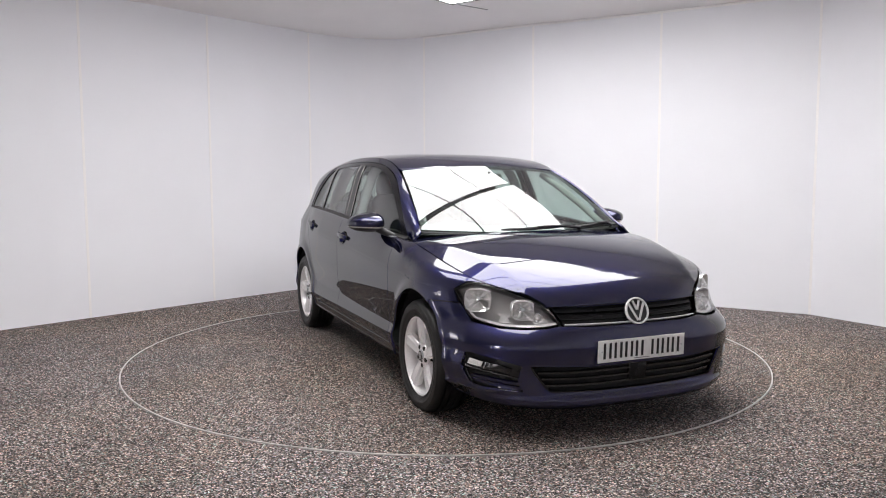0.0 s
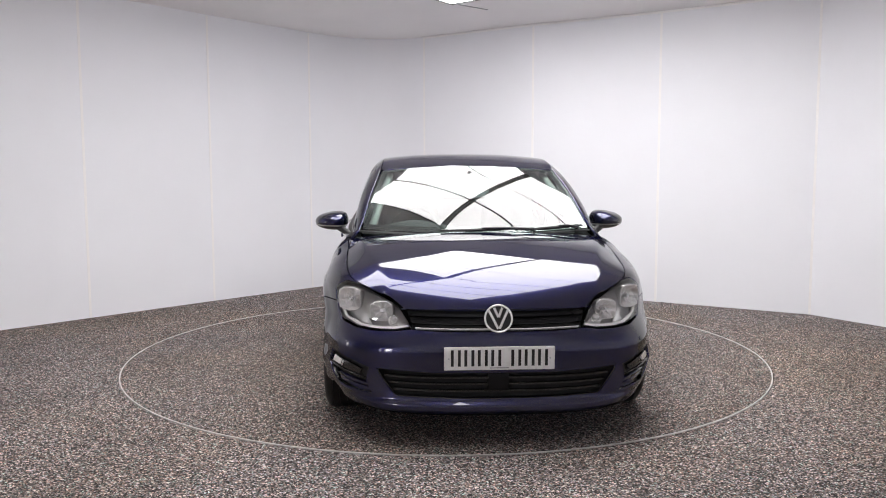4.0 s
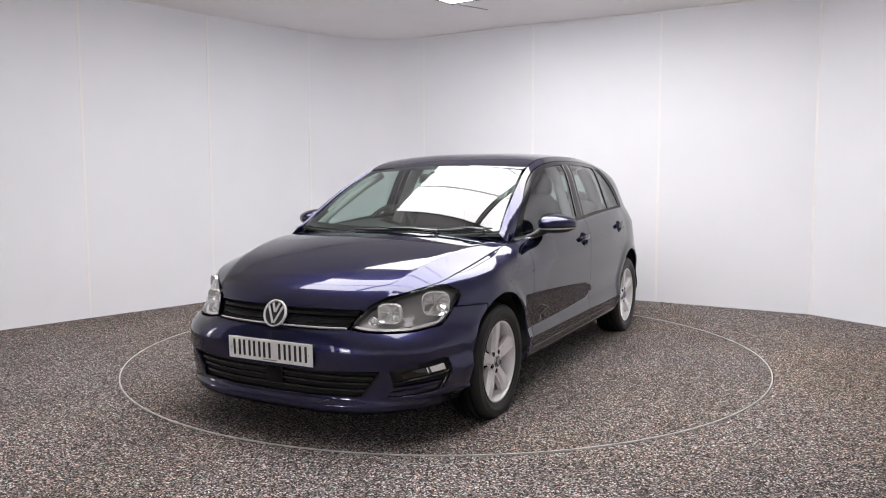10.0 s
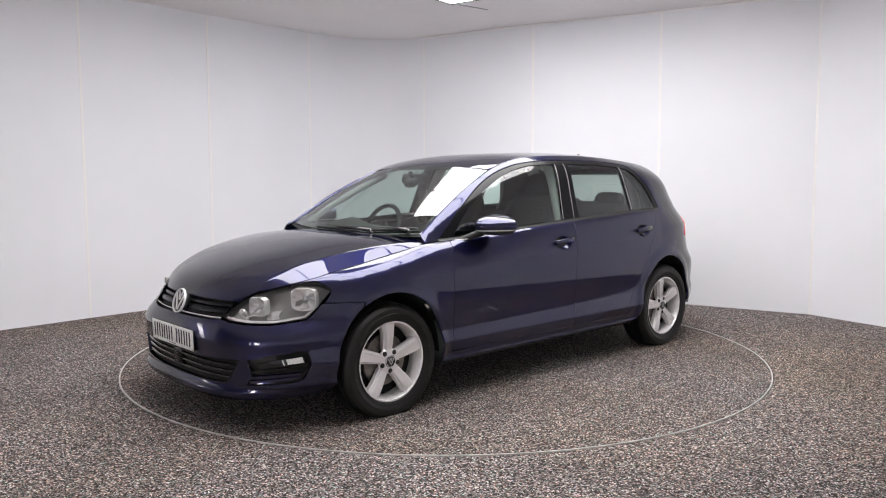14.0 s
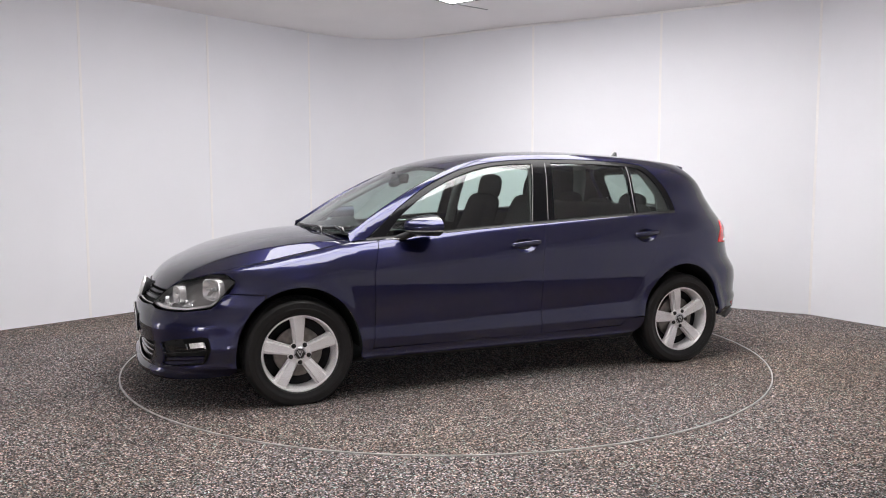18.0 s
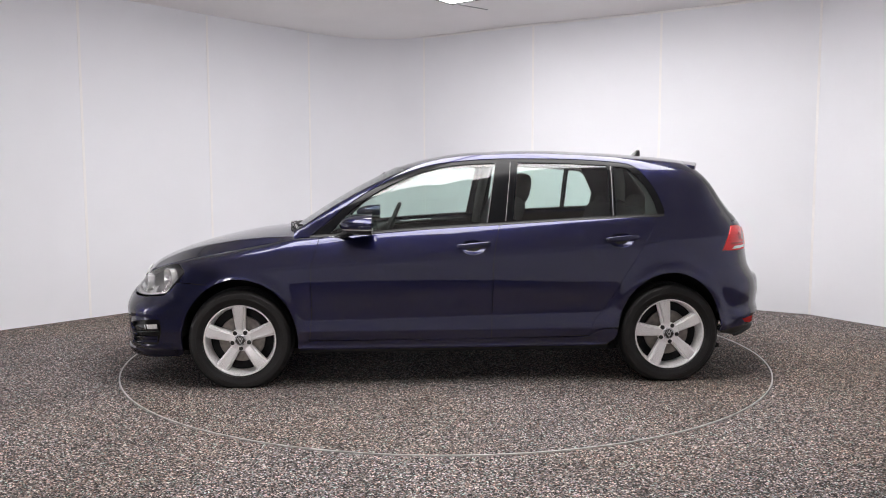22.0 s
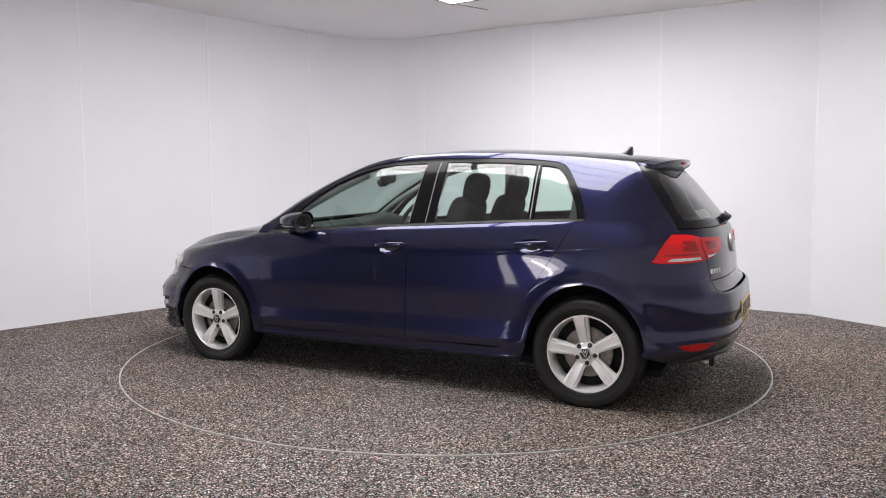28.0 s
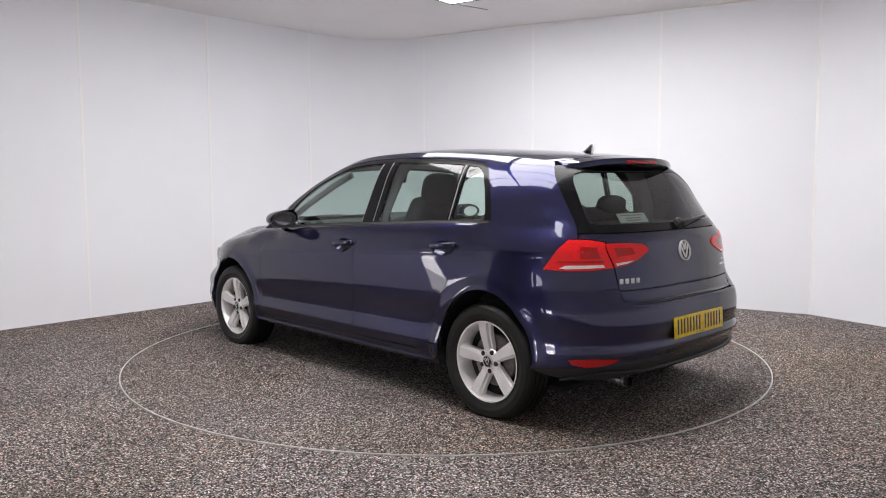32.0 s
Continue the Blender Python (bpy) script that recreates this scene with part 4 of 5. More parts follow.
def sharpen(me, angle=35):
    """Marks the hard edges, so that round faces stay smooth and corners crisp."""
    bm = bmesh.new()
    bm.from_mesh(me)
    for e in bm.edges:
        if len(e.link_faces) == 2 and e.calc_face_angle(0) > radians(angle):
            e.smooth = False
    bm.to_mesh(me)
    bm.free()


def block(name, size, m, material, parent, label="", r=.004, seg=2):
    bm = bmesh.new()
    a, b, c = (v / 2 for v in size)
    box(bm, -a, a, -b, b, -c, c)
    if r:
        rounded(bm, min(r, a * .9, b * .9, c * .9), seg)
    bm.transform(m)
    ob = part(name, bm, material, parent, label, smooth=True)
    sharpen(ob.data, 50)
    return ob


def tube(name, pts, radius, material, parent, label="", n=10):
    """A round rod through points."""
    bm = bmesh.new()
    p = [Vector(q) for q in pts]
    rings = []
    for i, q in enumerate(p):
        d = (p[min(i + 1, len(p) - 1)] - p[max(i - 1, 0)]).normalized()
        u = d.orthogonal().normalized() if i == 0 else (u - d * u.dot(d)).normalized()
        v = d.cross(u)
        r = radius[i] if isinstance(radius, (list, tuple)) else radius
        rings.append([bm.verts.new(q + (u * math.cos(2 * math.pi * k / n) + v * math.sin(2 * math.pi * k / n)) * r) for k in range(n)])
    for a, b in zip(rings[:-1], rings[1:]):
        for k in range(n):
            bm.faces.new((a[k], a[(k + 1) % n], b[(k + 1) % n], b[k]))
    bm.faces.new(rings[0][::-1])
    bm.faces.new(rings[-1])
    bmesh.ops.recalc_face_normals(bm, faces=bm.faces)
    ob = part(name, bm, material, parent, label, smooth=True)
    sharpen(ob.data, 60)
    return ob


# wheels
def build_wheel(name, hub, turn, side):
    hx, hz = hub
    rim = turned(name, [(.2185, .084), (.217, .0905), (.2095, .0905), (.2065, .086), (.203, .060), (.196, .045), (.192, -.07), (.205, -.09)], ALLOY, car, "silver five-spoke alloy wheel", 64)
    tread = [(.312, .062), (.3125, .058), (.306, .0575), (.306, .0515), (.3135, .051), (.314, .024), (.3075, .0235), (.3075, .0165), (.3145, .016)]
    prof = [(.214, .086), (.219, .0930), (.2245, .0965), (.2265, .0930), (.236, .0965), (.248, .1000), (.2495, .1012), (.259, .1025), (.2605, .1012), (.272, .1022), (.2865, .1010), (.2885, .0985), (.299, .0935), (.307, .080)] + tread
    prof = prof + [(r, -y) for r, y in prof[::-1]]
    bm = bmesh.new()
    lathe(bm, prof, 96)
    for v in bm.verts:
        v.co.z = max(v.co.z, -hz)
    bmesh.ops.recalc_face_normals(bm, faces=bm.faces)
    ob = part("tyre", bm, TYRE, rim, "black rubber tyre", smooth=True)
    sharpen(ob.data, 40)
    turned("wheel_well", [(.001, -.01), (.150, -.01), (.193, .0), (.193, -.06)], SHELL, rim, "dark inner wheel")
    turned("brake_disc", [(.060, .022), (.138, .022), (.140, .018), (.140, .006), (.05, .006)], DISC, rim, "grey cast-iron brake disc")
    turned("hub", [(.066, .045), (.070, .058), (.062, .0685), (.036, .0715), (.0345, .0715)], ALLOY, rim, "silver wheel hub")
    cap = turned("hub_cap", [(.0345, .066), (.0345, .0755), (.031, .0785), (.020, .0790), (.001, .0792)], SATIN, rim, "silver round hub cap")
    turned("emblem_disc", [(.0003, .0798), (.0265, .0798), (.0265, .077)], INK, rim, "", 28)
    for x, z, a, l in ((-.36, -.06, -26, 1.42), (.36, -.06, 26, 1.42), (-.15, .42, -22, .72), (.15, .42, 22, .72)):
        block("emblem_bar", (.0042, .0014, .0265 * l), pose(0, .0806, 0, 0, turn, 0) @ pose(x * .0265, 0, z * .0265, 0, a, 0), EMBLEM, rim, "", r=.0004)
    for k in range(5):
        a = turn + 72 * k
        bm = bmesh.new()
        across = [(-.5, -.044), (-.49, -.0200), (-.47, -.0180), (-.37, -.0170), (-.325, -.0015), (-.29, .0005), (0, -.0016), (.29, .0005), (.325, -.0015), (.37, -.0170), (.47, -.0180), (.49, -.0200), (.5, -.044)]
        rows = []
        for i in range(9):
            u = i / 8
            r = .052 + (.2085 - .052) * u
            w = .058 + .031 * u ** 1.2
            y = .0675 + .017 * math.sin(u * math.pi * .55)
            rows.append([bm.verts.new((q * w, y + h * (1 if i else .8), r)) for q, h in across])
        for p, q in zip(rows[:-1], rows[1:]):
            for i in range(len(across) - 1):
                bm.faces.new((p[i], p[i + 1], q[i + 1], q[i]))
        bmesh.ops.recalc_face_normals(bm, faces=bm.faces)
        bm.transform(pose(0, 0, 0, 0, a, 0))
        ob = part("spoke", bm, ALLOY, rim, "wide silver spoke with a ledge along each side", smooth=True)
        sharpen(ob.data, 30)
        turned("wheel_bolt", [(.0001, .0742), (.0070, .0742), (.0082, .0726), (.0120, .0722), (.0132, .0705), (.0132, .05)], INK, rim, "dark wheel bolt in its pocket", 16, m=pose(.0525 * math.sin(radians(a + 36)), 0, .0525 * math.cos(radians(a + 36))))
    rim.matrix_basis = pose(hx, .772, hz) if side > 0 else pose(hx, -.772, hz, 0, 0, 180)
    return rim


for (hub, turn) in ((HUBS[0], 2), (HUBS[1], 10)):
    for side in (1, -1):
        build_wheel("wheel", hub, turn, side)
        k = 0 if hub is HUBS[0] else 1
        m = pose(hub[0], .0, hub[1]) if side > 0 else pose(hub[0], 0, hub[1], 0, 0, 180)
        turned("wheel_housing", [(ARCH[k] + .012, .845), (ARCH[k] + .018, .80), (ARCH[k] + .018, .60), (ARCH[k] + .01, .50), (.05, .49)], SHELL, car, "black wheel housing", 40, m=m @ Matrix.Diagonal((.91, 1, 1, 1)), a0=4 if k else 2, a1=172 if k else 180)

# underside
bm = bmesh.new()
box(bm, -1.70, 1.85, -.70, .70, .175, .20)
part("floor_pan", bm, SHELL, car, "dark underside")
tube("exhaust_pipe", [(-1.30, .47, .27), (-1.60, .47, .262), (-1.80, .47, .250), (-1.925, .47, .238)], [.026, .026, .030, .031], SATIN, car, "metal exhaust tail pipe", 16)
turned("exhaust_mouth", [(.001, 0), (.0265, 0), (.0266, .02)], INK, car, "", 16, m=pose(-1.9265, .47, .238, 0, 0, 90))
block("silencer", (.30, .62, .13), pose(-1.70, .05, .265), SHELL, car, "dark silencer box", r=.04, seg=3)


def sym(fn):
    """Builds a fitting on the left and, mirrored, on the right."""
    for sgn in (1, -1):
        fn(sgn)


def flip_y(pts, sgn):
    return [(a * sgn, b) for a, b in pts]


def strip_path(pts, half):
    """A narrow closed outline along a path in surface coordinates."""
    p = np.array(along(pts, .015))
    e = np.gradient(p, axis=0)
    n = np.stack([-e[:, 1], e[:, 0]], 1) / np.linalg.norm(e, axis=1)[:, None]
    return [tuple(v) for v in p + n * half] + [tuple(v) for v in (p - n * half)[::-1]]


# headlamps
lamp_outline = along(LAMP, .012, False, True)


def build_headlamp(sgn):
    out = flip_y(lamp_outline, sgn)
    lens = panel("headlamp", out, wall, LAMP_GLASS, car, "clear headlamp with chrome reflectors in a grey bezel", cell=.02, gap=.0005, depth=.006, lift=.001)
    panel("bezel", out, wall, BEZEL, lens, "dark grey lamp bezel", cell=.02, gap=.003, depth=-.046, lift=-.048)
    for s, z, r, lean in ((.420, .618, .055, 14), (.578, .656, .066, 34)):
        p = Vector(wall(s, z))
        out_n = Vector(wall(s + .01, z) - wall(s - .01, z)).cross(Vector((0, 0, 1))).normalized()
        p = p - out_n * .046
        m = Matrix.Translation((p.x, p.y * sgn, p.z)) @ pose(0, 0, 0, 0, 0, -90 + lean * sgn)
        bm = bmesh.new()
        rings = lathe(bm, [(.012, .001), (r * .42, .004), (r * .76, .016), (r, .038), (r * 1.05, .036), (r * 1.05, .0)], 18)
        for k, ring in enumerate(rings):
            for i, v in enumerate(ring):
                c = math.hypot(v.co.x, v.co.z)
                q = (abs(v.co.x / c) ** 4 + abs(v.co.z / c) ** 4) ** -.25
                v.co.x, v.co.z = v.co.x * q * 1.0, v.co.z * q * .86
                if k in (1, 2):
                    v.co.y += .007 if i % 3 == 0 else -.002
        bmesh.ops.recalc_face_normals(bm, faces=bm.faces)
        bm.transform(m)
        part("reflector", bm, REFLECTOR, lens, "faceted chrome reflector bowl")
        turned("bulb_cap", [(.0005, .030), (.009, .028), (.012, .020), (.012, .002)], SATIN, lens, "", 16, m=m)
    panel("light_bar", flip_y(strip_path([(.312, .569), (.36, .560), (.42, .556), (.50, .557), (.598, .576), (.632, .627)], .0045), sgn), wall, EMBLEM, lens, "bright strip along the lamp's foot", cell=.01, gap=0, depth=.012, lift=-.014)
    p = Vector(wall(.362, .583)) - Vector((.026, 0, 0))
    turned("side_bulb", [(.0005, .018), (.010, .014), (.018, .004), (.024, .012), (.025, 0)], REFLECTOR, lens, "small round chrome lamp", 20, m=Matrix.Translation((p.x, p.y * sgn, p.z)) @ pose(0, 0, 0, 0, 0, -90 + 10 * sgn))
    tri = along([(.325, .573), (.345, .569), (.392, .566), (.385, .579), (.40, .590), (.352, .604)], .01, False, True)
    panel("inner_reflector", flip_y(tri, sgn), wall, REFLECTOR, lens, "small chrome reflector", cell=.01, gap=0, depth=.01, lift=-.034)
    tri = along([(.462, .566), (.515, .568), (.500, .590), (.506, .612), (.458, .606), (.476, .590)], .01, False, True)
    panel("indicator", flip_y(tri, sgn), wall, REFLECTOR, lens, "small chrome indicator reflector", cell=.01, gap=0, depth=.01, lift=-.030)


sym(build_headlamp)

# grille between the lamps
back = both(along([(0, .646), (.15, .646), (.32, .640), (.305, .60), (.292, .552), (.15, .549), (0, .549)], .02))
panel("grille", back, wall, SHELL, car, "black radiator grille", lift=-.035, depth=-.03, cell=.03)
for z, h, mat, nm in ((.623, .006, FRAME_BLACK, "grille_slat"), (.604, .0018, FRAME_BLACK, "grille_slat"), (.593, .007, FRAME_BLACK, "grille_slat"), (.562, .0014, EMBLEM, "chrome_strip")):
    lim = .285 if z < .58 else (.303 if z < .61 else .312)
    panel(nm, strip_path([(-lim, z), (0, z), (lim, z)], h), wall, mat, car, "thin chrome grille strip" if mat is EMBLEM else "gloss black grille slat", lift=-.006 if mat is EMBLEM else -.014, depth=.018, gap=0, cell=.02)


def build_emblem(m, size, parent):
    """A round plain emblem: a chrome ring over a dark disc with slanted chrome bars."""
    ring = turned("emblem", [(size * .86, .002), (size * .87, .010), (size * .93, .0125), (size * .99, .010), (size, 0)], EMBLEM, parent, "round chrome emblem", 40, m=m)
    turned("emblem_disc", [(.0005, .0035), (size * .86, .0035)], INK, ring, "", 32, m=m)
    for x, z, a, l in ((-.36, -.06, -26, 1.42), (.36, -.06, 26, 1.42), (-.15, .42, -22, .72), (.15, .42, 22, .72)):
        block("emblem_bar", (size * .17, .005, size * l), m @ pose(x * size, .006, z * size, 0, a, 0), EMBLEM, ring, "", r=.001)


build_emblem(pose(2.102, 0, .604, 0, 0, -90) @ pose(0, 0, 0, 18, 0, 0), .0685, car)
turned("emblem_mount", [(.0005, 0), (.060, 0), (.062, -.012), (.050, -.035)], BLACK, car, "round black emblem mount", 32, m=pose(2.102, 0, .604, 0, 0, -90) @ pose(0, 0, 0, 18, 0, 0))

# bumper openings
inner = both(along([(a * 1.04, b) for a, b in low_grille], .02))
panel("lower_grille", inner, wall, SHELL, car, "black lower air intake", lift=-.045, depth=-.04, cell=.03)
for z, lim in ((.326, .375), (.296, .364), (.264, .354)):
    panel("intake_slat", strip_path([(-lim, z + .004), (-.2, z), (0, z), (.2, z), (lim, z + .004)], .0042), wall, BLACK_GLOSS, car, "gloss black intake slat", lift=-.012, depth=.024, gap=0, cell=.02)
edge = along([(.392, .357), (.376, .315), (.353, .258), (.338, .2405), (.15, .2315), (0, .2295)], .02)
panel("intake_trim", strip_path([(-a, b) for a, b in edge] + edge[::-1][1:], .0014), wall, BLACK_GLOSS, car, "thin gloss trim under the air intake", lift=.001, depth=.006, gap=0, cell=.02)
block("sensor_cover", (.02, .104, .088), pose(2.114, 0, .308), FRAME_BLACK, car, "square black sensor cover", r=.006)


def build_fog(sgn):
    out = flip_y(fog, sgn)
    base = panel("fog_housing", out, wall, BLACK, car, "black fog lamp housing with air slots", lift=-.034, depth=-.03, cell=.02, gap=-.002)
    up = along([(.452, .350), (.50, .370), (.598, .389), (.612, .380), (.612, .350), (.50, .330), (.466, .322)], .01, False, True)
    panel("fog_panel", flip_y(up, sgn), wall, BLACK_GLOSS, base, "gloss black fog lamp panel", lift=-.012, depth=.015, cell=.02)
    lens = along([(.556, .350), (.553, .376), (.604, .386), (.608, .358)], .008, False, True)
    panel("fog_lens", flip_y(lens, sgn), wall, CLEAR_LENS, base, "clear fog lamp", lift=-.008, depth=.006, cell=.01, gap=0)
    panel("fog_edge", flip_y(strip_path([(.545, .342), (.542, .374)], .0022), sgn), wall, CHROME, base, "", lift=-.006, depth=.006, cell=.01, gap=0)
    panel("fog_trim", flip_y(strip_path([(.418, .302), (.47, .314), (.54, .328), (.612, .342), (.616, .352)], .0016), sgn), wall, BLACK_GLOSS, base, "thin gloss trim under the fog lamp", lift=-.004, depth=.012, cell=.01, gap=0)
    panel("side_trim", flip_y(strip_path([(.613, .322), (.604, .276), (.597, .262)], .0012), sgn), wall, BLACK_GLOSS, base, "", lift=-.004, depth=.012, cell=.01, gap=0)
    for z in (.272, .291):
        panel("air_slat", flip_y(strip_path([(.425 + (.28 - z), z - .02), (.60 - (.28 - z) * .1, z)], .0065), sgn), wall, PAINT, base, "dark blue air slat", lift=-.014, depth=.02, cell=.02, gap=0)


sym(build_fog)


def build_plate(name, m, material, label):
    """A number plate: plain dark bars stand in for its characters."""
    p = block(name, (.520, .004, .111), m, material, car, label, r=.008, seg=3)
    for x in (-.205, -.142, -.079, -.016, .078, .141, .204):
        for q in (-.0165, .0165):
            block("plate_bar", (.0135, .0012, .078), m @ pose(x + q, -.0024, .002), INK, p, "", r=0)
    for x in (-.238, .238):
        turned("plate_screw", [(.0005, 0), (.004, 0), (.004, -.002)], SATIN, p, "", 10, m=m @ pose(x, -.0035, 0))
    block("plate_bar", (.09, .0012, .004), m @ pose(0, -.0024, -.046), BEZEL, p, "", r=0)


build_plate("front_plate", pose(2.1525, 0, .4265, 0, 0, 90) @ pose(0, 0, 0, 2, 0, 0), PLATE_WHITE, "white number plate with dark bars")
build_plate("rear_plate", pose(-2.0685, .0, .4975, 0, 0, -90) @ pose(0, 0, 0, -3, 0, 0), PLATE_YELLOW, "yellow number plate with dark bars")
block("plate_backing", (.012, .50, .10), pose(2.144, 0, .4265), BLACK, car, "", r=.004)


# parking sensors at the front bumper's corners
for sgn in (1, -1):
    dot = [(sgn * (.535 + .010 * math.cos(a)), .468 + .0105 * math.sin(a)) for a in np.linspace(0, 2 * math.pi, 19)[:-1]]
    panel("parking_sensor", dot, wall, PAINT, car, "small round parking sensor", lift=.0015, depth=.003, gap=0, cell=.006)


# rear lamps
def build_rear_lamp(sgn):
    outer = along([(.567, .958), (.597, .915), (.630, .858), (.655, .815), (.575, .810), (.48, .812), (.405, .822), (.421, .88), (.436, .944), (.50, .957)], .012, False, True)
    lamp = panel("rear_lamp", flip_y(outer, sgn), tail, RED, car, "red rear lamp with a white reversing strip", flip=True, lift=.004, depth=.02, cell=.02, gap=-.0015)
    panel("reversing_strip", flip_y(along([(.435, .823), (.44, .838), (.575, .836), (.598, .820), (.572, .817)], .01, False, True), sgn), tail, CLEAR_LENS, lamp, "white reversing lamp strip", flip=True, lift=.0055, depth=.004, cell=.01, gap=.001)
    panel("lamp_square", flip_y(along([(.448, .868), (.458, .922), (.52, .926), (.522, .872)], .01, False, True), sgn), tail, RED_DARK, lamp, "darker red lamp square", flip=True, lift=.0052, depth=.004, cell=.01, gap=.001)
    panel("lamp_square", flip_y(along([(.438, .846), (.44, .858), (.60, .858), (.608, .846)], .01, False, True), sgn), tail, RED_DARK, lamp, "darker red lamp band", flip=True, lift=.0052, depth=.004, cell=.01, gap=.001)
    gate = along([(.396, .824), (.412, .88), (.426, .938), (.34, .937), (.272, .930), (.246, .915), (.238, .898), (.262, .878), (.305, .852), (.352, .832)], .012, False, True)
    lamp2 = panel("gate_lamp", flip_y(gate, sgn), tail, RED, car, "red rear lamp on the tailgate", flip=True, lift=.005, depth=.02, cell=.02, gap=-.001)
    panel("gate_lamp_strip", flip_y(along([(.390, .829), (.394, .842), (.315, .853), (.345, .838)], .01, False, True), sgn), tail, CLEAR_LENS, lamp2, "white lamp strip", flip=True, lift=.0065, depth=.004, cell=.01, gap=.001)
    panel("gate_lamp_square", flip_y(along([(.385, .872), (.398, .918), (.32, .916), (.305, .882)], .01, False, True), sgn), tail, RED_DARK, lamp2, "darker red lamp square", flip=True, lift=.0062, depth=.004, cell=.01, gap=.001)
    low = along([(.410, .378), (.50, .386), (.578, .378), (.560, .356), (.52, .345), (.47, .347), (.43, .360)], .012, False, True)
    panel("rear_reflector", flip_y(low, sgn), tail, RED_DARK, car, "dark red bumper reflector", flip=True, lift=.003, depth=.01, cell=.02, gap=0)


sym(build_rear_lamp)
p = Vector(tail(0, .876))
build_emblem(Matrix.Translation((p.x - .001, 0, .876)) @ pose(0, 0, 0, 0, 0, 90) @ pose(0, 0, 0, 11, 0, 0), .056, car)


def badge(t, z, width, height):
    """A small chrome bar lying on the tailgate."""
    q, d = Vector(tail(t, z)), Vector(tail(t + .01, z)) - Vector(tail(t - .01, z))
    turn = math.degrees(math.atan2(d.y, d.x)) - 90
    block("badge_bar", (.006, width, height), Matrix.Translation(q) @ pose(0, 0, 0, 0, 0, turn), EMBLEM, car, "small chrome badge bar", r=.002)


for k in range(4):
    badge(.374 - .024 * k, .752, .022, .026)
badge(-.345, .796, .05, .012)
badge(-.335, .770, .09, .012)
panel("valance_lip", both(along([(0, .292), (.30, .300), (.45, .318), (.60, .275)], .02) + along([(.60, .268), (.45, .309), (.30, .291), (0, .283)], .02)), tail, BLACK, car, "black valance edge", flip=True, lift=.004, depth=.02, gap=0, cell=.02)

# spoiler over the rear window, with the high brake lamp
ws = float(roof_y(-1.515)) + .002
sp = [(-1.606 + .090 * (a * a), ws * a) for a in np.linspace(-1, 1, 30)]
sp += [(-1.705 + .125 * abs(a) ** 2.4, (ws - .002) * a) for a in np.linspace(1, -1, 40)]
panel("spoiler", sp, lambda x, y: roof_surface(x, y) + np.stack([0 * x, 0 * x, .004 * np.clip((-1.6 - x) / .1, 0, 1)], -1), PAINT, car, "dark blue roof spoiler", cell=.02, gap=.001, depth=.030)
bm = bmesh.new()
rows = []
for i in range(41):
    a = -1 + i / 20
    y = (ws - .022) * a
    xb = -1.700 + .125 * abs(a) ** 2.4
    zt = float(roof_surface(xb, y)[2])
    rows.append([bm.verts.new(v) for v in ((xb + .006, y, zt - .018), (xb + .010, y, zt - .030), (xb + .03, y, zt - .042), (-1.598 + .085 * a * a, y, 1.292), (-1.598 + .085 * a * a, y, zt - .012))])
for p0, p1 in zip(rows[:-1], rows[1:]):
    for k in range(4):
        bm.faces.new((p0[k], p1[k], p1[k + 1], p0[k + 1]))
bm.faces.new(rows[0])
bm.faces.new(rows[-1])
bmesh.ops.recalc_face_normals(bm, faces=bm.faces)
part("spoiler_underside", bm, FRAME_BLACK, car, "black spoiler underside", smooth=True)
block("high_brake_lamp", (.012, .30, .016), pose(-1.697, 0, 1.351, 0, 12, 0), RED_DARK, car, "dark red high brake lamp", r=.004)

# shark-fin aerial
bm = bmesh.new()
rows = []
for u in np.linspace(0, 1, 9):
    zz = .050 * u
    x0, x1 = -1.262 - .085 * u ** .55, -1.372 - .008 * u + .012 * u * u
    w = .022 * (1 - u) ** .8 + .0025
    z = float(roof_z(-1.32)) - .004 + zz
    rows.append([bm.verts.new((x0 + (x1 - x0) * k, w * math.sin(math.pi * min(1, k * 1.15 + .05)) * sg, z)) for k, sg in ((0, 0), (.15, 1), (.4, 1), (.7, 1), (1, .3), (1, -.3), (.7, -1), (.4, -1), (.15, -1))])
for p0, p1 in zip(rows[:-1], rows[1:]):
    for k in range(9):
        bm.faces.new((p0[k], p0[(k + 1) % 9], p1[(k + 1) % 9], p1[k]))
bm.faces.new(rows[-1])
bmesh.ops.recalc_face_normals(bm, faces=bm.faces)
part("aerial", bm, BLACK_GLOSS, car, "black shark-fin roof aerial", smooth=True)


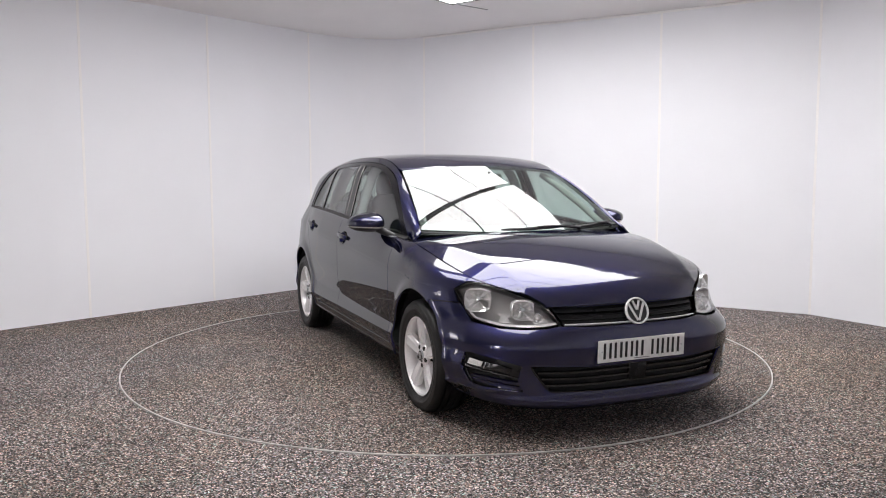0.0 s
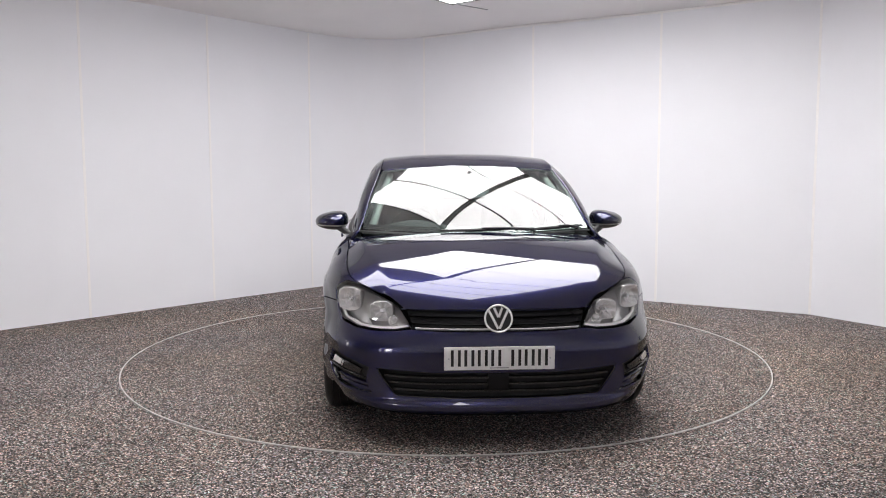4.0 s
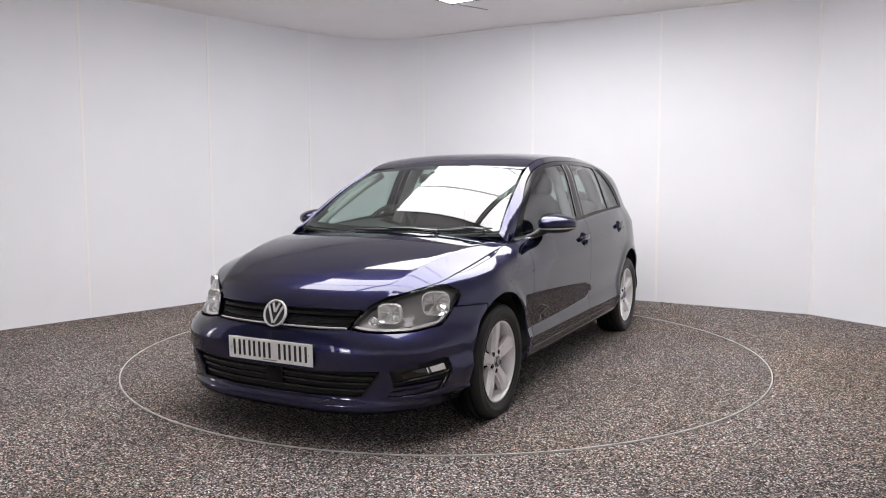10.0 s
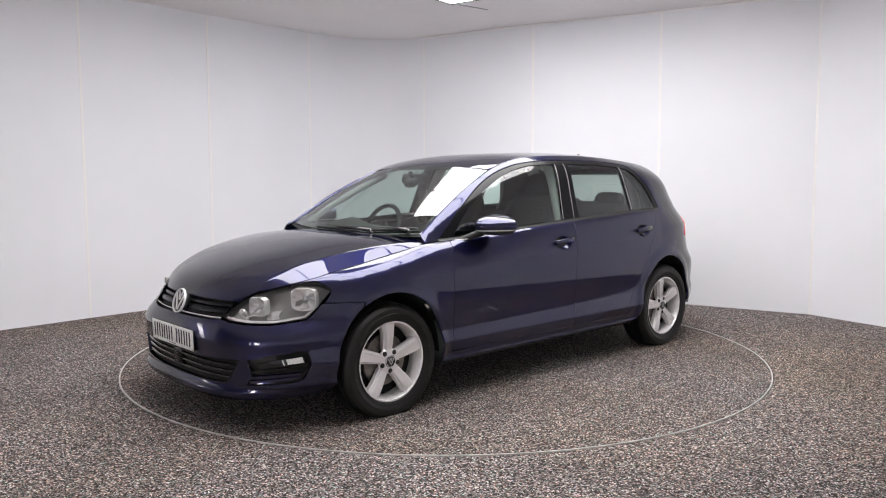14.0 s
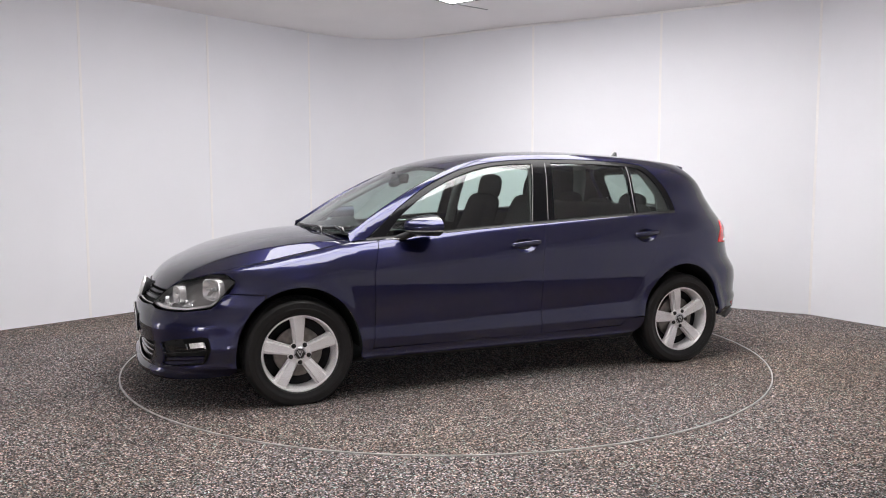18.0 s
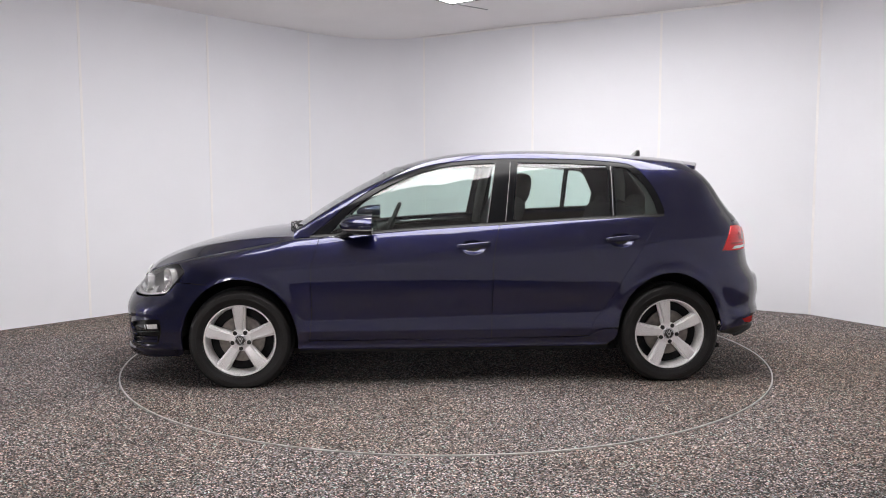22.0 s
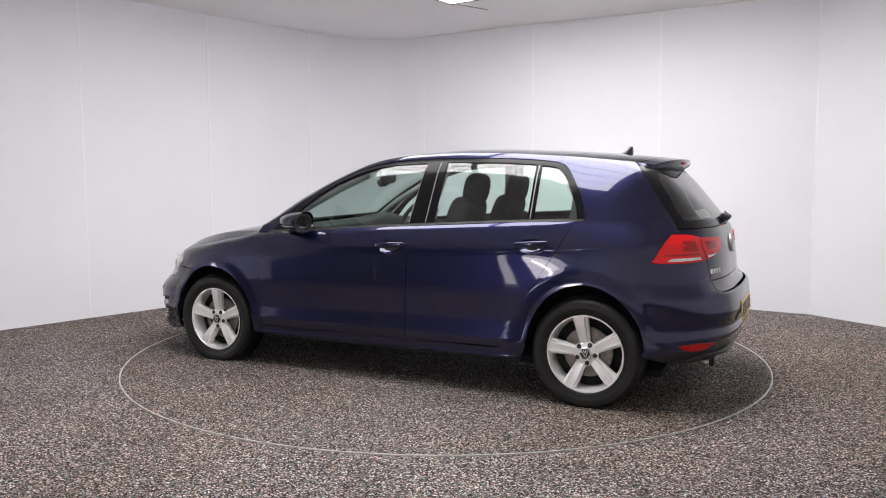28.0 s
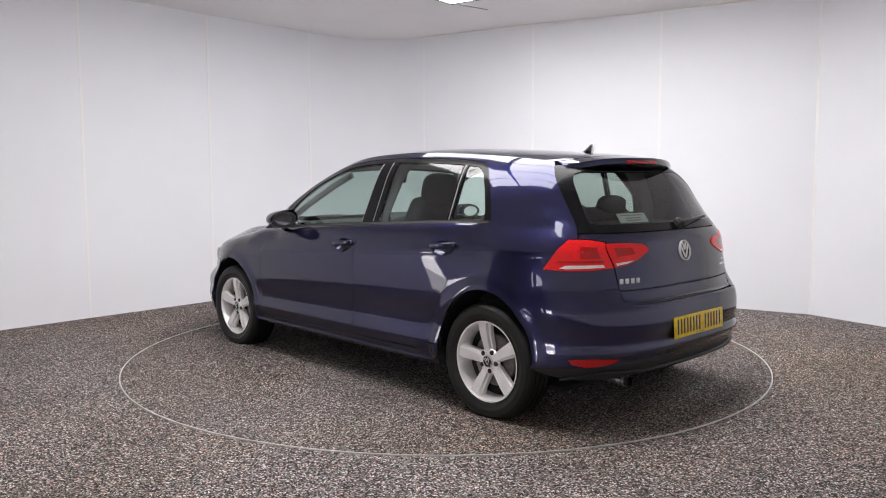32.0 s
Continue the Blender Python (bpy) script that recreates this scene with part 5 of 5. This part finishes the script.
# door mirrors
def build_mirror(sgn):
    def shell(name, z_lo, z_hi, mat, label, grow=1.0):
        bm = bmesh.new()
        cols = []
        for i in range(29):
            th = math.pi * i / 28
            ring = []
            for j in range(13):
                v = z_lo + (z_hi - z_lo) * j / 12
                c = math.sqrt(max(0, 1 - abs(v) ** 2.3))
                fx = math.sin(th) ** .8 * c
                fy = -math.cos(th) * c ** .8
                yy = .915 + fy * .108 * grow
                ring.append(bm.verts.new((.515 + fx * (.186 - .055 * fy) * grow, yy * sgn, .988 + v * .061 * grow * (1 - .22 * fy) - .004 * fy)))
            cols.append(ring)
        for p0, p1 in zip(cols[:-1], cols[1:]):
            for j in range(12):
                bm.faces.new((p0[j], p0[j + 1], p1[j + 1], p1[j]) if sgn > 0 else (p1[j], p1[j + 1], p0[j + 1], p0[j]))
        bmesh.ops.remove_doubles(bm, verts=bm.verts, dist=1e-5)
        bmesh.ops.recalc_face_normals(bm, faces=bm.faces)
        return part(name, bm, mat, head or car, label, smooth=True)
    head = None
    head = shell("mirror", -.36, 1, PAINT, "dark blue door mirror on a black foot")
    shell("mirror_base", -1, -.50, BLACK, "black mirror underside", .985)
    shell("mirror_indicator", -.50, -.36, EMBLEM, "silver indicator strip", 1.004)
    bm = bmesh.new()
    ring = [bm.verts.new((.519, (.912 + .096 * math.cos(a) * (abs(math.cos(a)) ** -.15 if abs(math.cos(a)) > .01 else 1)) * sgn, .986 + .055 * math.sin(a))) for a in np.linspace(0, 2 * math.pi, 33)[:-1]]
    bm.faces.new(ring)
    part("mirror_back", bm, BLACK, head, "black mirror back")
    bm = bmesh.new()
    ring = [bm.verts.new((.516, (.915 + .080 * math.cos(a)) * sgn, .988 + .040 * math.sin(a))) for a in np.linspace(0, 2 * math.pi, 33)[:-1]]
    bm.faces.new(ring if sgn < 0 else ring[::-1])
    part("mirror_glass", bm, CHROME, head, "mirror glass")
    tube("mirror_foot", [(.735, .775 * sgn, .905), (.70, .80 * sgn, .918), (.66, .835 * sgn, .937), (.63, .86 * sgn, .950)], [.016, .020, .022, .022], BLACK, head, "black mirror foot", 12)
    tube("mirror_trim", [(.80, .782 * sgn, .908), (.72, .806 * sgn, .909), (.66, .84 * sgn, .925), (.63, .86 * sgn, .937)], .004, SATIN, head, "", 8)


sym(build_mirror)


# door handles in small hollows
def build_handle(x0, z0, door, sgn):
    bm = bmesh.new()
    rows = []
    for i in range(17):
        u = i / 16
        x = x0 - .200 * u
        z = z0 + .016 * u
        y = float(core(x, z))
        out = .008 + .026 * math.sin(math.pi * min(1, .08 + u * .86)) ** .5
        h = .014 + .004 * math.sin(math.pi * u)
        rows.append([bm.verts.new((x, (y + q * out) * sgn, z + v * h)) for q, v in ((.7, -.97), (.93, -.85), (1, -.5), (1, .5), (.94, .85), (.5, 1), (.35, -.3))])
    for p0, p1 in zip(rows[:-1], rows[1:]):
        for k in range(7):
            bm.faces.new((p0[k], p0[(k + 1) % 7], p1[(k + 1) % 7], p1[k]))
    bm.faces.new(rows[0])
    bm.faces.new(rows[-1])
    bmesh.ops.recalc_face_normals(bm, faces=bm.faces)
    part("door_handle", bm, PAINT, door, "dark blue pull handle", smooth=True)
    xc, zc = x0 - .098, z0 - .006

    def dish(s, z):
        p = wall(s, z)
        d = np.clip(1 - ((p[..., 0] - xc) / .080) ** 2 - ((z - zc) / .044) ** 2, 0, 1)
        p[..., 1] -= np.sign(p[..., 1]) * .034 * d ** .8
        return p
    panel("handle_bowl", flip_y(handle_oval(x0, z0), sgn), dish, PAINT, door, "dark blue hollow behind the handle", cell=.007, gap=-.001, depth=.004)


for i, sgn in enumerate((1, -1)):
    build_handle(*HANDLES[0], front_doors[i], sgn)
    build_handle(*HANDLES[1], rear_doors[i], sgn)

# wipers and cowl
cowl = [(1.106 - .152 * (y / .72) ** 2, y) for y in np.linspace(-.71, .71, 40)] + [(1.055 - .150 * (y / .72) ** 2, y) for y in np.linspace(.70, -.70, 40)]
panel("cowl", cowl, lambda x, y: np.stack([x, y, .928 + 0 * x + .02 * (y / .7) ** 2], -1), BLACK, car, "black cowl below the windscreen", cell=.04, gap=0, depth=.01)


def build_wiper(a0, a1, pivot, b0, b1):
    pts = [Vector(screen_surface(np.array(a0 + (a1 - a0) * u), np.array(b0 + (b1 - b0) * u))) + Vector((.008, 0, .012)) for u in np.linspace(0, 1, 8)]
    blade = tube("wiper", pts, [.006, .008, .009, .010, .010, .009, .008, .006], BLACK, car, "black windscreen wiper", 8)
    mid = pts[4]
    tube("wiper_arm", [pivot, Vector(pivot) + Vector((.0, 0, .02)), (Vector(pivot) + mid) / 2 + Vector((.02, 0, .022)), mid + Vector((.004, 0, .012))], [.014, .012, .008, .006], BLACK_GLOSS, blade, "wiper arm", 8)


build_wiper(-.32, .30, (1.06, .34, .936), .002, .018)
build_wiper(.42, .95, (1.00, .62, .944), .002, .018)
q = Vector(tail(-.02, 1.022))
arm = tube("rear_wiper", [q + Vector((-.03, 0, -.002)), q + Vector((-.038, -.05, .006)), Vector(tail(-.16, 1.036)) + Vector((-.026, 0, 0)), Vector(tail(-.30, 1.046)) + Vector((-.02, 0, 0))], [.018, .016, .010, .005], BLACK, car, "black rear wiper", 10)
block("rear_wiper_boss", (.05, .05, .045), Matrix.Translation(q) @ pose(-.012, 0, 0, 0, -40, 0), BLACK, arm, "", r=.012, seg=3)

# slip of paper inside the rear window
q, d, u = Vector(tail(.265, 1.062)), Vector(tail(.28, 1.062) - tail(.25, 1.062)).normalized(), Vector(tail(.265, 1.08) - tail(.265, 1.04)).normalized()
nrm = d.cross(u).normalized()
lie = Matrix((d, nrm, u)).transposed().to_4x4()
lie = Matrix.Translation(q + Vector((.016, 0, -.004))) @ lie
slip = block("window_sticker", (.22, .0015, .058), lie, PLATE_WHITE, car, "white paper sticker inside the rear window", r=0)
for z in (.016, -.002, -.016):
    block("sticker_bar", (.17 if z > 0 else .12, .0035, .006), lie @ pose(0, 0, z), GREY_METAL, slip, "", r=0)

# ---- inside the car ----


def cushion(name, size, m, material, parent, label="", r=.05, taper=1.0):
    """A padded block: rounded, a little slimmer at its head."""
    bm = bmesh.new()
    a, b, c = (v / 2 for v in size)
    box(bm, -a, a, -b, b, -c, c)
    for v in bm.verts:
        if v.co.z > 0:
            v.co.y *= taper
    rounded(bm, min(r, a * .95, b * .95, c * .95), 4)
    bm.transform(m)
    return part(name, bm, material, parent, label, smooth=True)


def pad(name, size, m, material, parent, label=""):
    """A soft rounded pad, fuller than an ellipsoid."""
    bm = bmesh.new()
    bmesh.ops.create_uvsphere(bm, u_segments=28, v_segments=18, radius=1)
    for v in bm.verts:
        v.co = Vector([math.copysign(abs(c) ** .68, c) * d / 2 for c, d in zip(v.co, size)])
    bm.transform(m)
    return part(name, bm, material, parent, label, smooth=True)


def build_seat(x, y, base):
    seat = cushion("front_seat", (.50, .50, .16), pose(x, y, .52, 0, -6, 0), CLOTH, base, "dark cloth front seat")
    cushion("backrest", (.14, .50, .60), pose(x - .30, y, .86, 0, -20, 0), CLOTH, seat, "dark cloth backrest", .065, .72)
    pad("headrest", (.115, .275, .205), pose(x - .435, y, 1.195, 0, -12, 0), CLOTH, seat, "dark cloth headrest")
    for d in (-.06, .06):
        tube("headrest_post", [(x - .385, y + d, 1.06), (x - .42, y + d, 1.17)], .007, CHROME, seat, "", 8)


build_seat(-.02, .37, car)
build_seat(-.02, -.37, car)
bench = cushion("rear_bench", (.46, 1.30, .17), pose(-.80, 0, .54, 0, -6, 0), CLOTH, car, "dark cloth rear bench")
cushion("rear_backrest", (.14, 1.28, .54), pose(-1.12, 0, .82, 0, -20, 0), CLOTH, bench, "dark cloth rear backrest", .06, .97)
for y in (-.42, 0, .42):
    pad("rear_headrest", (.10, .27, .16 if y else .11), pose(-1.215, y, 1.075 if y else 1.055, 0, -14, 0), CLOTH, bench, "dark cloth rear headrest")
cushion("parcel_shelf", (.46, 1.16, .03), pose(-1.50, 0, .985), DASH, car, "black parcel shelf", .012)

# dashboard, wheel, mirror
bm = bmesh.new()
rows = []
for y in np.linspace(-.70, .70, 41):
    hump = .045 * math.exp(-((y + .37) / .17) ** 2)
    edge = .10 * (y / .7) ** 2
    rows.append([bm.verts.new((x - edge, y, z)) for x, z in ((1.03, .925), (.92, .942), (.80, .955 + hump * .6), (.70, .952 + hump), (.655, .925 + hump), (.66, .85), (.72, .62))])
for p0, p1 in zip(rows[:-1], rows[1:]):
    for k in range(6):
        bm.faces.new((p0[k], p0[k + 1], p1[k + 1], p1[k]))
bmesh.ops.recalc_face_normals(bm, faces=bm.faces)
part("dashboard", bm, DASH, car, "black padded dashboard", smooth=True)
m = pose(.43, -.37, .90, 0, -24, 0) @ pose(0, 0, 0, 0, 0, -90)
wheel = turned("steering_wheel", [(.185 + .0155 * math.cos(a), .0155 * math.sin(a)) for a in np.linspace(0, 2 * math.pi, 13)], DASH, car, "black three-spoke steering wheel", 40, m=m)
turned("wheel_boss", [(.0005, -.03), (.05, -.028), (.066, -.012), (.062, .03)], DASH, wheel, "black steering wheel boss", 24, m=m)
for a in (0, 180, 270):
    block("wheel_spoke", (.13, .02, .04), m @ pose(0, 0, 0, 0, -a, 0) @ pose(.115, 0, 0), SATIN if a == 270 else DASH, wheel, "", r=.008)
tube("steering_column", [m @ Vector((0, .03, 0)), (.70, -.37, .80)], .035, DASH, wheel, "", 12)
block("inner_mirror", (.03, .24, .068), pose(.42, 0, 1.262, 0, -12, 6), BLACK, car, "black inner mirror", r=.014, seg=3)
tube("inner_mirror_stalk", [(.44, 0, 1.27), (.47, 0, 1.30)], .016, BLACK, car, "", 8)
block("sensor_box", (.07, .10, .05), pose(.455, 0, 1.236, 0, 30, 0), BLACK, car, "black sensor box behind the screen", r=.015, seg=3)

# linings
panel("headlining", [(x, y) for x, y in along([(.30, -.54), (.30, .54), (-1.5, .50), (-1.5, -.50)], .08, False, True)],
      lambda x, y: roof_surface(x, y) - np.array([0, 0, .030]), LINING, car, "light grey headlining", cell=.10, gap=0, depth=0)
card = along([(.85, .885), (-.22, .96), (-.22, .40), (.85, .40)], .05, False, True)
panel("door_card", sz(card), lambda s, z: wall(s, z) * np.array([1, .93, 1]), DASH, car, "dark door lining", mirror=True, gap=0, cell=.06, depth=0)
card = along([(-.26, .96), (-1.22, 1.0), (-1.22, .74), (-.92, .70), (-.86, .42), (-.26, .40)], .05, False, True)
panel("rear_door_card", sz(card), lambda s, z: wall(s, z) * np.array([1, .93, 1]), DASH, car, "dark rear door lining", mirror=True, gap=0, cell=.06, depth=0)
panel("luggage_lining", both(along([(0, .975), (.56, .975)], .05) + along([(.56, .5), (0, .5)], .05)), lambda t, z: tail(t, z) * np.array([.965, .94, 1]), DASH, car, "dark luggage lining", gap=0, cell=.08, depth=0, flip=True)
ledge = along([(.86, .895), (-.20, .965), (-.20, .94), (.86, .87)], .05, False, True)
panel("door_ledge", sz(ledge), lambda s, z: wall(s, z) * np.array([1, .945, 1]) , DASH, car, "", mirror=True, gap=0, cell=.06, depth=.03)
trim = along([(-1.20, .99), (-1.215, 1.15), (-1.13, 1.30), (-1.10, 1.35), (-1.50, 1.33), (-1.62, 1.18), (-1.72, .99)], .05, False, True)
panel("tail_pillar_lining", sz(trim), lambda s, z: wall(s, z) * np.array([.985, .93, 1]), TRIM_DARK, car, "dark grey rear pillar lining", mirror=True, gap=0, cell=.05, depth=.02)
for sgn in (1, -1):
    for nm, pts, r, mat in (("inner_screen_pillar", [(.90, .645, .94), (.69, .598, 1.075), (.45, .562, 1.20), (.26, .53, 1.285)], .022, TRIM_GREY),
                            ("inner_centre_pillar", [(-.26, .72, .92), (-.28, .66, 1.10), (-.31, .585, 1.28), (-.33, .52, 1.37)], .036, TRIM_GREY),
                            ("inner_tail_pillar", [(-1.38, .58, .99), (-1.38, .56, 1.10), (-1.36, .50, 1.25), (-1.32, .46, 1.35)], .05, TRIM_GREY)):
        tube(nm, [(x, y * sgn, z) for x, y, z in pts], r, mat, car, "grey pillar lining", 10)
    tube("seat_belt", [(-.285, .705 * sgn, 1.17), (-.30, .66 * sgn, 1.0), (-.30, .64 * sgn, .80)], .012, INK, car, "", 6)
    tube("door_pull", [(.36, .78 * sgn, .918), (.28, .765 * sgn, .925), (.10, .76 * sgn, .935)], .006, SATIN, car, "satin inner door trim", 6)



def motions():
    """Turntable and car go round together."""
    walk(table, [(t, pose(0, 0, 0, 0, 0, a)) for t, a in TURN])
    walk(car, [(t, pose(0, 0, 0, 0, 0, a) @ pose(CAR_X, CAR_Y, 0)) for t, a in TURN])


motions()
